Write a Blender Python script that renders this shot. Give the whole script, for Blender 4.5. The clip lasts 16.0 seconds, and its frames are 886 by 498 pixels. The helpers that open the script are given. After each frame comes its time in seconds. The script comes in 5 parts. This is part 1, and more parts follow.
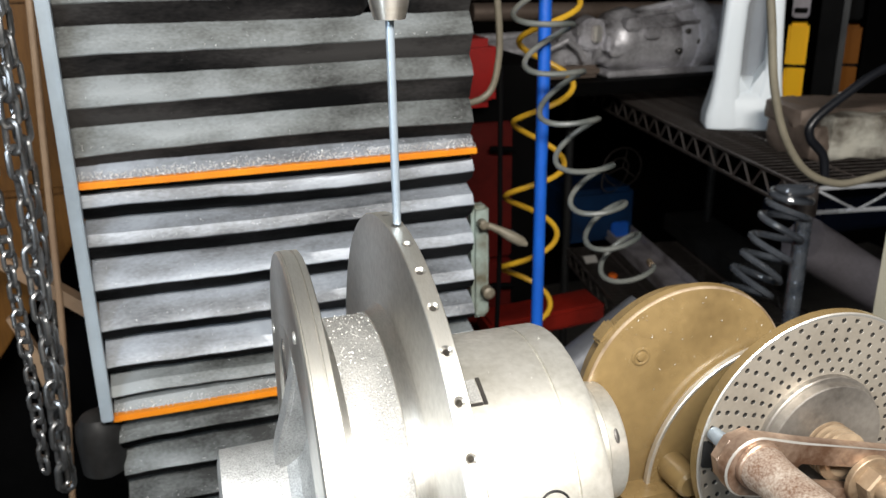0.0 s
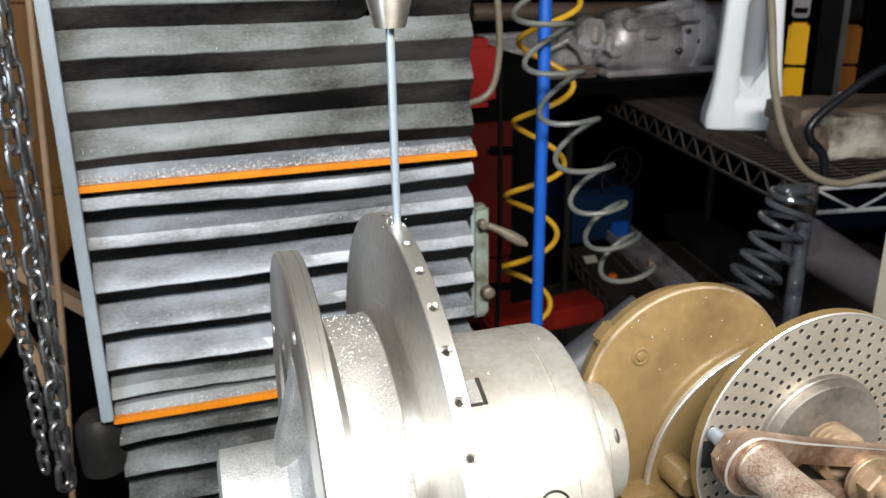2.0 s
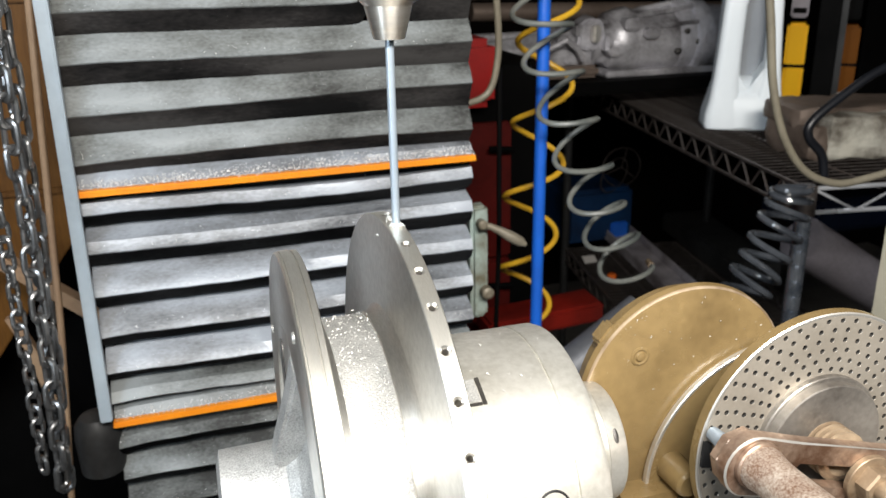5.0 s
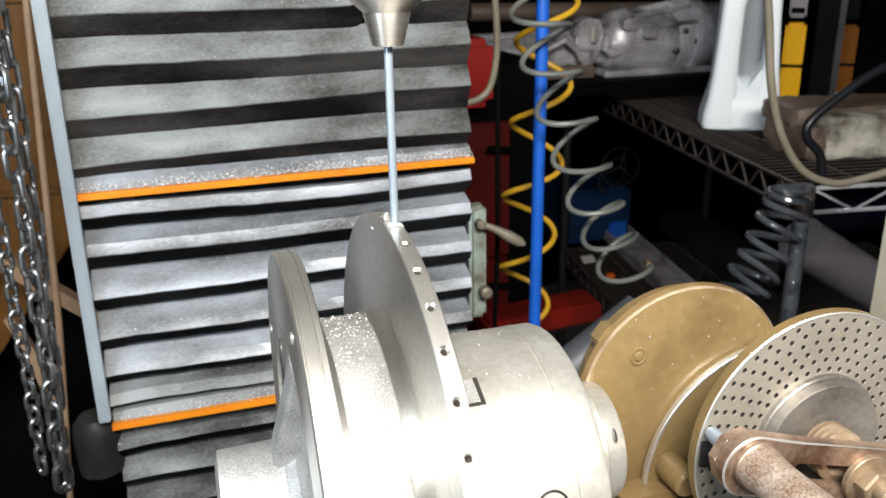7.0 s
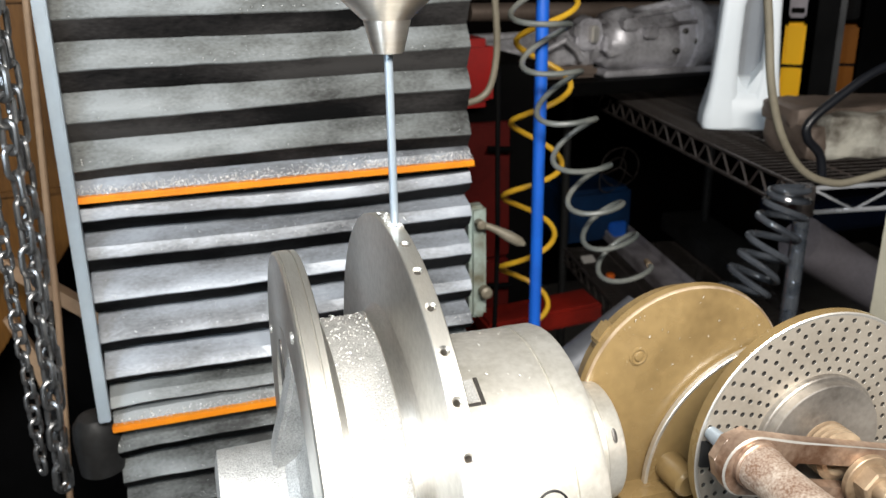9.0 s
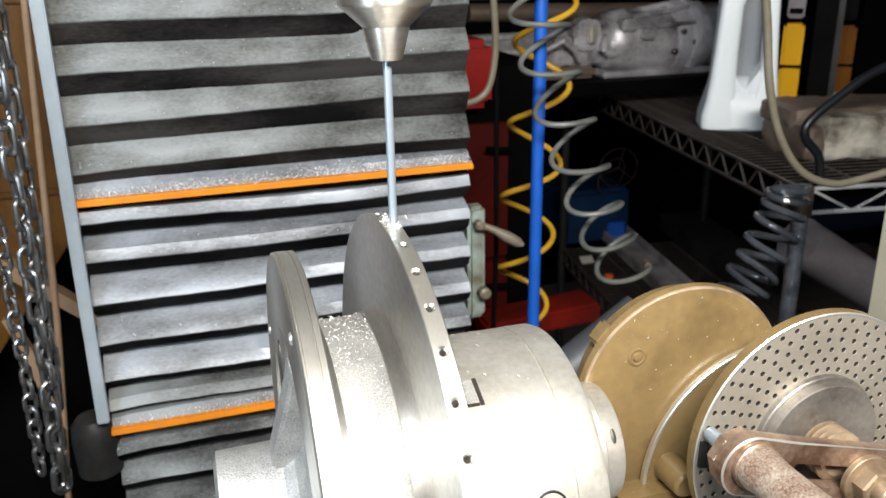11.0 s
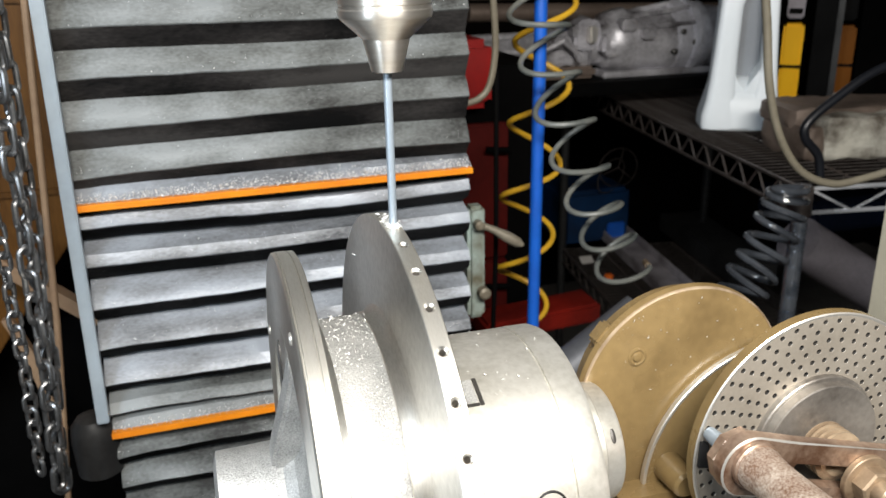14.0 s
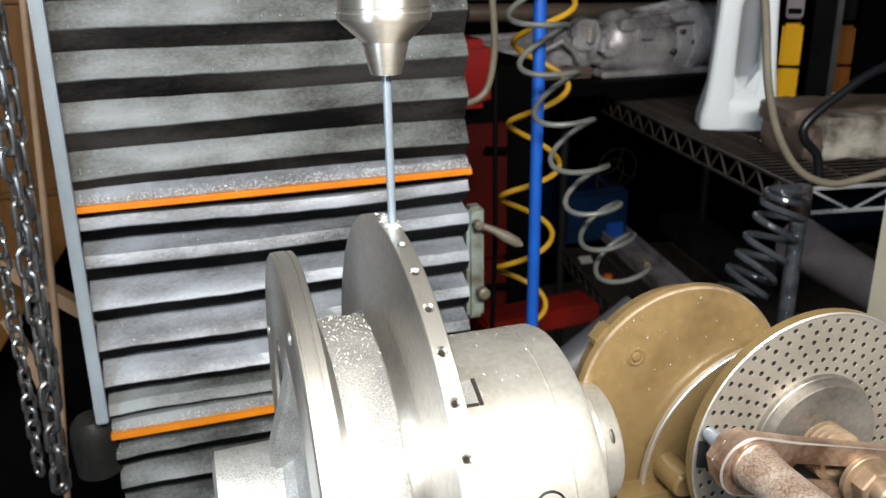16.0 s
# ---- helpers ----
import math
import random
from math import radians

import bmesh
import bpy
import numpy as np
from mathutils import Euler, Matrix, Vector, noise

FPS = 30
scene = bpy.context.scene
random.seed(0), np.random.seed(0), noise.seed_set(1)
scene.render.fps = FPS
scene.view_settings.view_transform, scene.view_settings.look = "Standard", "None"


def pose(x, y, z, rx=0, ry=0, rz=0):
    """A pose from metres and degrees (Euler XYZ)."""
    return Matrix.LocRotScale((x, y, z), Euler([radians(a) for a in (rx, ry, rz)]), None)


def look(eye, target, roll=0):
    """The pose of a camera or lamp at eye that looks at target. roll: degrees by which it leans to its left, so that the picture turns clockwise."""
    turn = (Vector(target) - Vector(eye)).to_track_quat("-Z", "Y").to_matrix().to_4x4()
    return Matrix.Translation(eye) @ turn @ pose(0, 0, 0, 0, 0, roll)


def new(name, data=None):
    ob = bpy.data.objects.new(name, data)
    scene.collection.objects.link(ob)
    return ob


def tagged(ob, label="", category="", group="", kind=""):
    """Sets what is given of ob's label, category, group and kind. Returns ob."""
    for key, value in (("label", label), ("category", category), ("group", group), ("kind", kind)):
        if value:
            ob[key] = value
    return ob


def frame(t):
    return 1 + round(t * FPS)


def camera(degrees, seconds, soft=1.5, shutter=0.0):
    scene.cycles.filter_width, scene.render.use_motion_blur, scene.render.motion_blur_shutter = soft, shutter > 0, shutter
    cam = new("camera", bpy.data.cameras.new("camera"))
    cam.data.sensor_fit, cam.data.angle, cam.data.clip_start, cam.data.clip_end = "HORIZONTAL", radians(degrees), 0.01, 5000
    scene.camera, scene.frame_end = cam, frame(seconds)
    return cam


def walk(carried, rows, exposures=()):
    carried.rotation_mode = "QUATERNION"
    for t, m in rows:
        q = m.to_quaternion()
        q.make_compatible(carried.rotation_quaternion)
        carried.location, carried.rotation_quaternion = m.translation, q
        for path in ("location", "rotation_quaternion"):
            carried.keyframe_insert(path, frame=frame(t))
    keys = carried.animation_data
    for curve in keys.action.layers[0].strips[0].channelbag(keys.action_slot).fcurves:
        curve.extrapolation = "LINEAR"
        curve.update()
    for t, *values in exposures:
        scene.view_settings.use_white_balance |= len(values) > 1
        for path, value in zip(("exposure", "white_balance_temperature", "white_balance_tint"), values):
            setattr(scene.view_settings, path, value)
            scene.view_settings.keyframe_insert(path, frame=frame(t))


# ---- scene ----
# The camera stands on a tripod before the mill and turns by a third of a degree in the whole shot.
EYE_Z = 1.45
cam = camera(56.37, 16.0, soft=1.5)
cam.data.dof.use_dof = True
cam.data.dof.focus_distance = 0.46
cam.data.dof.aperture_fstop = 17.0


def camera_pose(turn, lift):
    yaw, pitch, roll = radians(16.34 + turn), radians(-19.43 + lift), -1.03
    way = Vector((math.sin(yaw) * math.cos(pitch), math.cos(yaw) * math.cos(pitch), math.sin(pitch)))
    eye = Vector((0.0, 0.0, EYE_Z))
    return look(eye, eye + way, roll)


walk(cam, [(0.0, camera_pose(0, 0)), (3.0, camera_pose(0, 0)), (4.2, camera_pose(0.01, 0)),
           (6.3, camera_pose(0.165, 0.0)), (7.5, camera_pose(0.17, 0.0)), (9.2, camera_pose(0.175, 0.0)),
           (11.3, camera_pose(0.275, 0.045)), (13.0, camera_pose(0.28, 0.045)), (14.4, camera_pose(0.285, 0.045)),
           (15.4, camera_pose(0.33, 0.05)), (16.0, camera_pose(0.345, 0.05))],
     exposures=[(0.0, 0.03), (4.0, 0.11), (8.0, 0.19), (12.0, 0.08), (14.8, -0.02), (16.0, -0.06)])

# ---- light ----
world = bpy.data.worlds.new("world")
world.use_nodes = True
world.node_tree.nodes["Background"].inputs[0].default_value = (0.55, 0.6, 0.7, 1)
world.node_tree.nodes["Background"].inputs[1].default_value = 0.005
scene.world = world


def area_lamp(name, eye, target, size_x, size_y, watts, colour):
    data = bpy.data.lights.new(name, "AREA")
    data.shape, data.size, data.size_y, data.energy, data.color = "RECTANGLE", size_x, size_y, watts, colour
    ob = new(name, data)
    ob.matrix_world = look(eye, target)
    return ob


area_lamp("work_light", (0.14, -0.34, 1.94), (0.22, 0.5, 1.15), 0.8, 0.2, 33.0, (1.0, 0.965, 0.91))
area_lamp("tube_light", (-0.66, -0.16, 1.68), (0.05, 0.6, 1.05), 0.12, 0.9, 12.0, (0.76, 0.88, 1.0))

# ---- materials ----


def ramp(nodes, links, source, stops):
    node = nodes.new("ShaderNodeValToRGB")
    node.color_ramp.elements[0].position, node.color_ramp.elements[0].color = stops[0][0], (*stops[0][1], 1)
    node.color_ramp.elements[1].position, node.color_ramp.elements[1].color = stops[-1][0], (*stops[-1][1], 1)
    for place, colour in stops[1:-1]:
        node.color_ramp.elements.new(place).color = (*colour, 1)
    links.new(source, node.inputs[0])
    return node.outputs[0]


def surface(name, light, dark, rough=0.5, metal=0.0, coarse=14.0, fine=220.0, stain=0.5, grain=0.25, bump=0.15,
            stretch=(1, 1, 1), specks=None, speck_scale=500.0, speck_size=0.12, spread=0.12, vary=0.0, step=0.001, sheen=0.5, brushed="", detail=5, middle=None):
    """Two-scale procedural surface: coarse stains between two colours, fine grain, bump, and scattered specks."""
    m = bpy.data.materials.new(name)
    m.use_nodes = True
    nodes, links = m.node_tree.nodes, m.node_tree.links
    bsdf = nodes["Principled BSDF"]
    coord = nodes.new("ShaderNodeTexCoord")
    mapping = nodes.new("ShaderNodeMapping")
    mapping.inputs["Scale"].default_value = stretch
    links.new(coord.outputs["Object"], mapping.inputs["Vector"])
    big = nodes.new("ShaderNodeTexNoise")
    big.inputs["Scale"].default_value, big.inputs["Detail"].default_value = coarse, detail
    small = nodes.new("ShaderNodeTexNoise")
    small.inputs["Scale"].default_value, small.inputs["Detail"].default_value = fine, 3
    for node in (big, small):
        links.new(mapping.outputs[0], node.inputs["Vector"])
    mix = nodes.new("ShaderNodeMath")
    mix.operation = "MULTIPLY_ADD"
    links.new(small.outputs["Fac"], mix.inputs[0])
    mix.inputs[1].default_value = grain
    scaled = nodes.new("ShaderNodeMath")
    scaled.operation = "MULTIPLY_ADD"
    links.new(big.outputs["Fac"], scaled.inputs[0])
    scaled.inputs[1].default_value, scaled.inputs[2].default_value = stain * 2, 0.5 - stain - grain / 2
    links.new(scaled.outputs[0], mix.inputs[2])
    value = mix.outputs[0]
    if vary:
        info = nodes.new("ShaderNodeObjectInfo")
        shift = nodes.new("ShaderNodeMath")
        shift.operation = "MULTIPLY_ADD"
        links.new(info.outputs["Random"], shift.inputs[0])
        shift.inputs[1].default_value = vary
        links.new(value, shift.inputs[2])
        value = shift.outputs[0]
    colour = ramp(nodes, links, value, [(0.2, dark), (0.45, middle), (0.8, light)] if middle else [(0.2, dark), (0.8, light)])
    if specks:
        cells = nodes.new("ShaderNodeTexVoronoi")
        cells.inputs["Scale"].default_value = speck_scale
        links.new(coord.outputs["Object"], cells.inputs["Vector"])
        close = nodes.new("ShaderNodeMath")
        close.operation = "LESS_THAN"
        links.new(cells.outputs["Distance"], close.inputs[0])
        patch = nodes.new("ShaderNodeTexNoise")
        patch.inputs["Scale"].default_value = coarse * 2.3
        links.new(coord.outputs["Object"], patch.inputs["Vector"])
        size = nodes.new("ShaderNodeMath")
        size.operation = "MULTIPLY_ADD"
        links.new(patch.outputs["Fac"], size.inputs[0])
        size.inputs[1].default_value, size.inputs[2].default_value = speck_size * 3, -speck_size
        links.new(size.outputs[0], close.inputs[1])
        over = nodes.new("ShaderNodeMix")
        over.data_type = "RGBA"
        links.new(close.outputs[0], over.inputs["Factor"])
        links.new(colour, over.inputs["A"])
        over.inputs["B"].default_value = (*specks, 1)
        colour = over.outputs["Result"]
    links.new(colour, bsdf.inputs["Base Color"])
    bsdf.inputs["Metallic"].default_value = metal
    bsdf.inputs["Specular IOR Level"].default_value = sheen
    if brushed:
        tangent = nodes.new("ShaderNodeTangent")
        tangent.direction_type, tangent.axis = "RADIAL", brushed
        links.new(tangent.outputs[0], bsdf.inputs["Tangent"])
        bsdf.inputs["Anisotropic"].default_value = 0.8
        bsdf.inputs["Anisotropic Rotation"].default_value = 0.25
    gloss = nodes.new("ShaderNodeMath")
    gloss.operation = "MULTIPLY_ADD"
    links.new(value, gloss.inputs[0])
    gloss.inputs[1].default_value, gloss.inputs[2].default_value = -spread * 2, rough + spread
    links.new(gloss.outputs[0], bsdf.inputs["Roughness"])
    if bump:
        relief = nodes.new("ShaderNodeBump")
        relief.inputs["Strength"].default_value, relief.inputs["Distance"].default_value = bump, step
        links.new(value, relief.inputs["Height"])
        links.new(relief.outputs[0], bsdf.inputs["Normal"])
    return m


turned = surface("turned_aluminium", (0.8, 0.78, 0.73), (0.48, 0.46, 0.42), 0.42, 0.95, 9, 260, 0.35, 0.5, 0.05, stretch=(6, 1, 1), brushed="X")
rimmed = surface("machined_rim", (0.88, 0.86, 0.8), (0.56, 0.53, 0.46), 0.4, 0.95, 14, 300, 0.45, 0.4, 0.06, stretch=(8, 1, 1))
cast = surface("cast_aluminium", (0.6, 0.595, 0.575), (0.26, 0.26, 0.25), 0.55, 0.6, 60, 1000, 0.4, 0.9, 0.45, specks=(0.8, 0.8, 0.78), speck_scale=420, speck_size=0.09)
steel = surface("ground_steel", (0.86, 0.845, 0.79), (0.4, 0.38, 0.325), 0.46, 0.7, 22, 240, 0.6, 0.4, 0.08, specks=(0.9, 0.9, 0.88), speck_scale=260, speck_size=0.05)
chrome = surface("polished_steel", (0.9, 0.87, 0.82), (0.55, 0.5, 0.42), 0.38, 0.92, 30, 400, 0.4, 0.3, 0.03, stretch=(1, 1, 9), brushed="Z")
drill_steel = surface("drill_steel", (0.46, 0.53, 0.6), (0.28, 0.34, 0.4), 0.38, 0.55, 20, 300, 0.3, 0.3, 0.03)
tan_paint = surface("tan_machine_paint", (0.265, 0.182, 0.08), (0.12, 0.079, 0.033), 0.27, 0.0, 8, 150, 0.85, 0.35, 0.12, specks=(0.75, 0.7, 0.6), speck_scale=150, speck_size=0.06)
plate_steel = surface("index_plate_steel", (0.5, 0.45, 0.38), (0.27, 0.235, 0.19), 0.45, 0.5, 22, 300, 0.4, 0.25, 0.05)
sector_steel = surface("mottled_grey_steel", (0.38, 0.35, 0.31), (0.13, 0.115, 0.1), 0.4, 0.6, 26, 240, 0.7, 0.4, 0.08)
bright_edge = surface("bare_bright_steel", (0.85, 0.83, 0.78), (0.6, 0.56, 0.5), 0.4, 0.8, 20, 200, 0.4, 0.3, 0.05)
rust = surface("pitted_rusty_steel", (0.64, 0.55, 0.46), (0.19, 0.1, 0.06), 0.42, 0.4, 60, 700, 0.5, 0.9, 0.4, specks=(0.08, 0.035, 0.02), speck_scale=900, speck_size=0.2)
arm_steel = surface("browned_steel", (0.52, 0.385, 0.29), (0.15, 0.08, 0.048), 0.34, 0.6, 34, 300, 0.8, 0.4, 0.2)
# Dark colour that stands in for shade inside holes and slots.
hole_dark = surface("hole_shade", (0.1, 0.09, 0.08), (0.03, 0.03, 0.03), 0.4, 0.5, 60, 300)
# Upper slopes: metal dust plus the light falling on them, both in the colour.
dusted_lit = surface("dusted_lit_fabric", (0.212, 0.226, 0.228), (0.03, 0.03, 0.028), 0.55, 0.1, 14, 380, 0.95, 0.45, 0.5, stretch=(0.6, 1.0, 1.2), sheen=0.3, detail=10, specks=(0.9, 0.9, 0.9), speck_scale=280, speck_size=0.07, vary=0.15, middle=(0.106, 0.111, 0.107))
# Brighter, bluer copy for the stronger light on the lower folds.
dusted_bright_lit = surface("dusted_bright_lit_fabric", (0.315, 0.338, 0.372), (0.05, 0.052, 0.057), 0.45, 0.15, 16, 380, 0.9, 0.45, 0.5, stretch=(0.5, 1.0, 1.3), sheen=0.4, detail=10, specks=(0.95, 0.95, 0.95), speck_scale=260, speck_size=0.09, vary=0.15, middle=(0.165, 0.172, 0.182))
# Undersides: shade painted onto black cloth, paler for the upper folds.
cloth_shade = surface("dusty_shaded_black_fabric", (0.045, 0.042, 0.04), (0.004, 0.004, 0.004), 0.75, 0.0, 12, 300, 1.0, 0.5, 0.5, stretch=(0.5, 1, 1.4), specks=(0.3, 0.3, 0.3), speck_scale=240, speck_size=0.05, vary=0.15, sheen=0.1, middle=(0.017, 0.0155, 0.015))
cloth_deep_shade = surface("deep_shaded_black_fabric", (0.018, 0.018, 0.019), (0.0006, 0.0006, 0.0008), 0.75, 0.0, 10, 300, 1.0, 0.5, 0.5, stretch=(0.5, 1, 1.6), specks=(0.3, 0.3, 0.3), speck_scale=240, speck_size=0.05, vary=0.1, sheen=0.05, middle=(0.004, 0.004, 0.0043))
orange = surface("orange_plastic", (0.85, 0.3, 0.012), (0.6, 0.17, 0.01), 0.4, 0.0, 16, 200, 0.5, 0.2, 0.1)
grey_blue = surface("grey_blue_paint", (0.36, 0.42, 0.47), (0.24, 0.29, 0.34), 0.45, 0.0, 10, 160, 0.4, 0.2, 0.08)
chip_metal = surface("aluminium_chip", (0.92, 0.92, 0.9), (0.72, 0.72, 0.7), 0.35, 0.35, 200, 900, 0.4, 0.4, 0.0)
chain_steel = surface("zinc_chain", (0.34, 0.34, 0.34), (0.09, 0.09, 0.09), 0.33, 0.9, 60, 300, 0.5, 0.3, 0.1)
plywood = surface("varnished_plywood", (0.19, 0.083, 0.018), (0.05, 0.02, 0.005), 0.5, 0.0, 5, 60, 0.5, 0.5, 0.15, stretch=(4, 4, 0.6), sheen=0.15)
beige = surface("beige_rubber", (0.22, 0.196, 0.145), (0.09, 0.077, 0.054), 0.55, 0.0, 14, 160, 0.5, 0.3, 0.1)
red_paint = surface("red_tool_paint", (0.5, 0.014, 0.011), (0.2, 0.007, 0.006), 0.4, 0.0, 7, 120, 0.4, 0.2, 0.06)
jack_red = surface("dark_red_paint", (0.2, 0.011, 0.006), (0.07, 0.005, 0.003), 0.55, 0.0, 12, 120, 0.7, 0.3, 0.08, sheen=0.2)
# Shaded copy of the tool red, for the drawers below the tray.
shaded_red_paint = surface("shaded_red_tool_paint", (0.11, 0.007, 0.005), (0.035, 0.003, 0.002), 0.6, 0.0, 5, 120, 0.6, 0.3, 0.06, sheen=0.15)
blue_paint = surface("blue_pipe_paint", (0.012, 0.13, 0.62), (0.008, 0.07, 0.36), 0.4, 0.0, 9, 150, 0.5, 0.2, 0.06)
yellow_hose = surface("yellow_air_hose", (0.75, 0.45, 0.03), (0.5, 0.27, 0.02), 0.4, 0.0, 18, 160, 0.5, 0.2, 0.05)
grey_hose = surface("grey_air_hose", (0.21, 0.21, 0.185), (0.035, 0.045, 0.045), 0.4, 0.0, 18, 160, 0.5, 0.2, 0.05)
black_hose = surface("black_coil_hose", (0.1, 0.11, 0.125), (0.012, 0.014, 0.019), 0.14, 0.0, 18, 160, 0.5, 0.2, 0.05, sheen=0.9)
black_rubber = surface("black_rubber", (0.012, 0.014, 0.018), (0.005, 0.005, 0.007), 0.35, 0.0, 18, 160, 0.5, 0.2, 0.05)
wire = surface("shelf_wire", (0.26, 0.23, 0.215), (0.09, 0.07, 0.06), 0.35, 0.8, 30, 200, 0.5, 0.3, 0.05)
bright_wire = surface("chrome_wire", (0.85, 0.87, 0.9), (0.6, 0.62, 0.66), 0.25, 0.6, 30, 200, 0.4, 0.2, 0.02)
jug_plastic = surface("white_polyethylene", (0.9, 0.94, 0.96), (0.78, 0.83, 0.86), 0.42, 0.0, 7, 90, 0.4, 0.15, 0.05)
# Bottle yellow darkened for the shade behind the bar.
shaded_yellow_card = surface("shaded_yellow_plastic", (0.2, 0.066, 0.003), (0.09, 0.028, 0.002), 0.55, 0.0, 8, 120, 0.4, 0.2, 0.04, sheen=0.1)
yellow_card = surface("yellow_carton", (0.95, 0.53, 0.004), (0.78, 0.4, 0.003), 0.5, 0.0, 8, 120, 0.4, 0.2, 0.04, sheen=0.2)
# Near-black for real black parts and for shade painted on background pieces.
black_and_shade = surface("black_and_shade", (0.004, 0.0038, 0.0038), (0.001, 0.001, 0.001), 0.6, 0.0, 10, 130, 0.5, 0.2, 0.06, sheen=0.04)
pale_card = surface("pale_label", (0.55, 0.53, 0.5), (0.36, 0.34, 0.32), 0.6, 0.0, 10, 120, 0.4, 0.2, 0.03)
old_cast = surface("oxidised_casting", (0.66, 0.65, 0.68), (0.09, 0.082, 0.085), 0.42, 0.3, 11, 130, 0.75, 0.4, 0.4)
bright_cast = surface("pale_casting", (0.82, 0.81, 0.86), (0.3, 0.29, 0.31), 0.4, 0.3, 12, 130, 0.8, 0.4, 0.3)
old_block = surface("weathered_grey_casting", (0.52, 0.5, 0.43), (0.07, 0.055, 0.04), 0.6, 0.1, 17, 130, 0.95, 0.35, 0.35)
pipe_metal = surface("brown_steel_tube", (0.24, 0.185, 0.15), (0.09, 0.065, 0.05), 0.5, 0.4, 7, 120, 0.6, 0.3, 0.1)
blue_plastic = surface("dark_blue_plastic", (0.005, 0.042, 0.13), (0.001, 0.004, 0.014), 0.4, 0.0, 8, 120, 0.5, 0.2, 0.05)
navy_plastic = surface("navy_plastic", (0.002, 0.005, 0.016), (0.001, 0.002, 0.005), 0.5, 0.0, 8, 120, 0.5, 0.2, 0.05, sheen=0.2)
channel_metal = surface("scuffed_channel_metal", (0.5, 0.47, 0.5), (0.2, 0.18, 0.19), 0.5, 0.2, 14, 150, 0.8, 0.4, 0.1)
grey_box = surface("dull_grey_metal", (0.3, 0.28, 0.31), (0.14, 0.128, 0.144), 0.5, 0.3, 8, 130, 0.5, 0.3, 0.08)
pale_green = surface("pale_green_paint", (0.38, 0.47, 0.44), (0.13, 0.12, 0.08), 0.5, 0.0, 26, 150, 0.85, 0.3, 0.1)
lever_metal = surface("tarnished_lever_metal", (0.27, 0.24, 0.18), (0.12, 0.1, 0.07), 0.5, 0.2, 20, 160, 0.5, 0.3, 0.1)
# Jug plastic darkened to grey, so the recess carries its shade in colour.
recess_shade = surface("shaded_recess_plastic", (0.3, 0.32, 0.34), (0.2, 0.21, 0.23), 0.5, 0.0, 8, 90, 0.4, 0.15, 0.05)
brass_knob = surface("dull_tan_metal", (0.52, 0.4, 0.27), (0.15, 0.095, 0.055), 0.4, 0.4, 34, 200, 0.8, 0.3, 0.1)
hood_metal = surface("dark_grey_hood", (0.16, 0.165, 0.18), (0.07, 0.072, 0.08), 0.5, 0.3, 8, 130, 0.5, 0.3, 0.08)
cream_paint = surface("cream_paint", (0.6, 0.56, 0.44), (0.42, 0.39, 0.3), 0.5, 0.0, 8, 130, 0.4, 0.2, 0.05)
concrete = surface("oily_concrete", (0.16, 0.15, 0.14), (0.06, 0.055, 0.05), 0.7, 0.0, 2.5, 60, 0.6, 0.3, 0.2)
# Near-black colour stands in for how little light reaches the walls.
unlit_wall = surface("unlit_workshop_wall", (0.008, 0.006, 0.0055), (0.002, 0.002, 0.002), 0.85, 0.0, 2.0, 40, 0.5, 0.3, 0.15, sheen=0.04)
ceiling_paint = surface("ceiling_paint", (0.2, 0.19, 0.18), (0.1, 0.095, 0.09), 0.8, 0.0, 2.0, 40, 0.4, 0.2, 0.05)
iron = surface("dark_cast_iron", (0.05, 0.05, 0.05), (0.012, 0.012, 0.012), 0.5, 0.3, 9, 130, 0.5, 0.3, 0.2, sheen=0.2)
table_iron = surface("ground_table_iron", (0.36, 0.35, 0.33), (0.18, 0.17, 0.16), 0.4, 0.7, 9, 130, 0.5, 0.3, 0.08)
orange_bit = surface("orange_lid", (0.8, 0.17, 0.02), (0.6, 0.1, 0.01), 0.4)
post_chrome = surface("mottled_blue_chrome", (0.6, 0.65, 0.72), (0.1, 0.13, 0.18), 0.25, 0.8, 30, 200, 0.6, 0.3, 0.02)
tan_wood = surface("tan_timber", (0.38, 0.25, 0.15), (0.22, 0.13, 0.075), 0.55, 0.0, 8, 100, 0.5, 0.4, 0.1)

# ---- mesh tools ----


def part(name, bm, material, parent=None, label="", smooth=True):
    """Links a bmesh as one mesh object under a thing or a part."""
    bmesh.ops.recalc_face_normals(bm, faces=bm.faces)
    data = bpy.data.meshes.new(name)
    bm.to_mesh(data)
    bm.free()
    for m in (material if isinstance(material, (list, tuple)) else [material]):
        data.materials.append(m)
    if smooth:
        data.polygons.foreach_set("use_smooth", [True] * len(data.polygons))
        data.set_sharp_from_angle(angle=radians(32))
    ob = new(name, data)
    ob.parent = parent
    return tagged(ob, label)


def thing(name, place, label, category, group="", kind=""):
    ob = new(name)
    ob.matrix_world = place if isinstance(place, Matrix) else Matrix.Translation(place)
    ob.empty_display_size = 0.05
    return tagged(ob, label, category, group, kind)


def box(x0, y0, z0, x1, y1, z1, bevel=0.0, bm=None):
    own = bmesh.new()
    bmesh.ops.create_cube(own, size=1)
    for v in own.verts:
        v.co = Vector(((x0 + x1) / 2 + v.co.x * (x1 - x0), (y0 + y1) / 2 + v.co.y * (y1 - y0), (z0 + z1) / 2 + v.co.z * (z1 - z0)))
    if bevel:
        bmesh.ops.bevel(own, geom=own.edges[:], offset=bevel, segments=2, affect="EDGES")
    return join(bm, own)


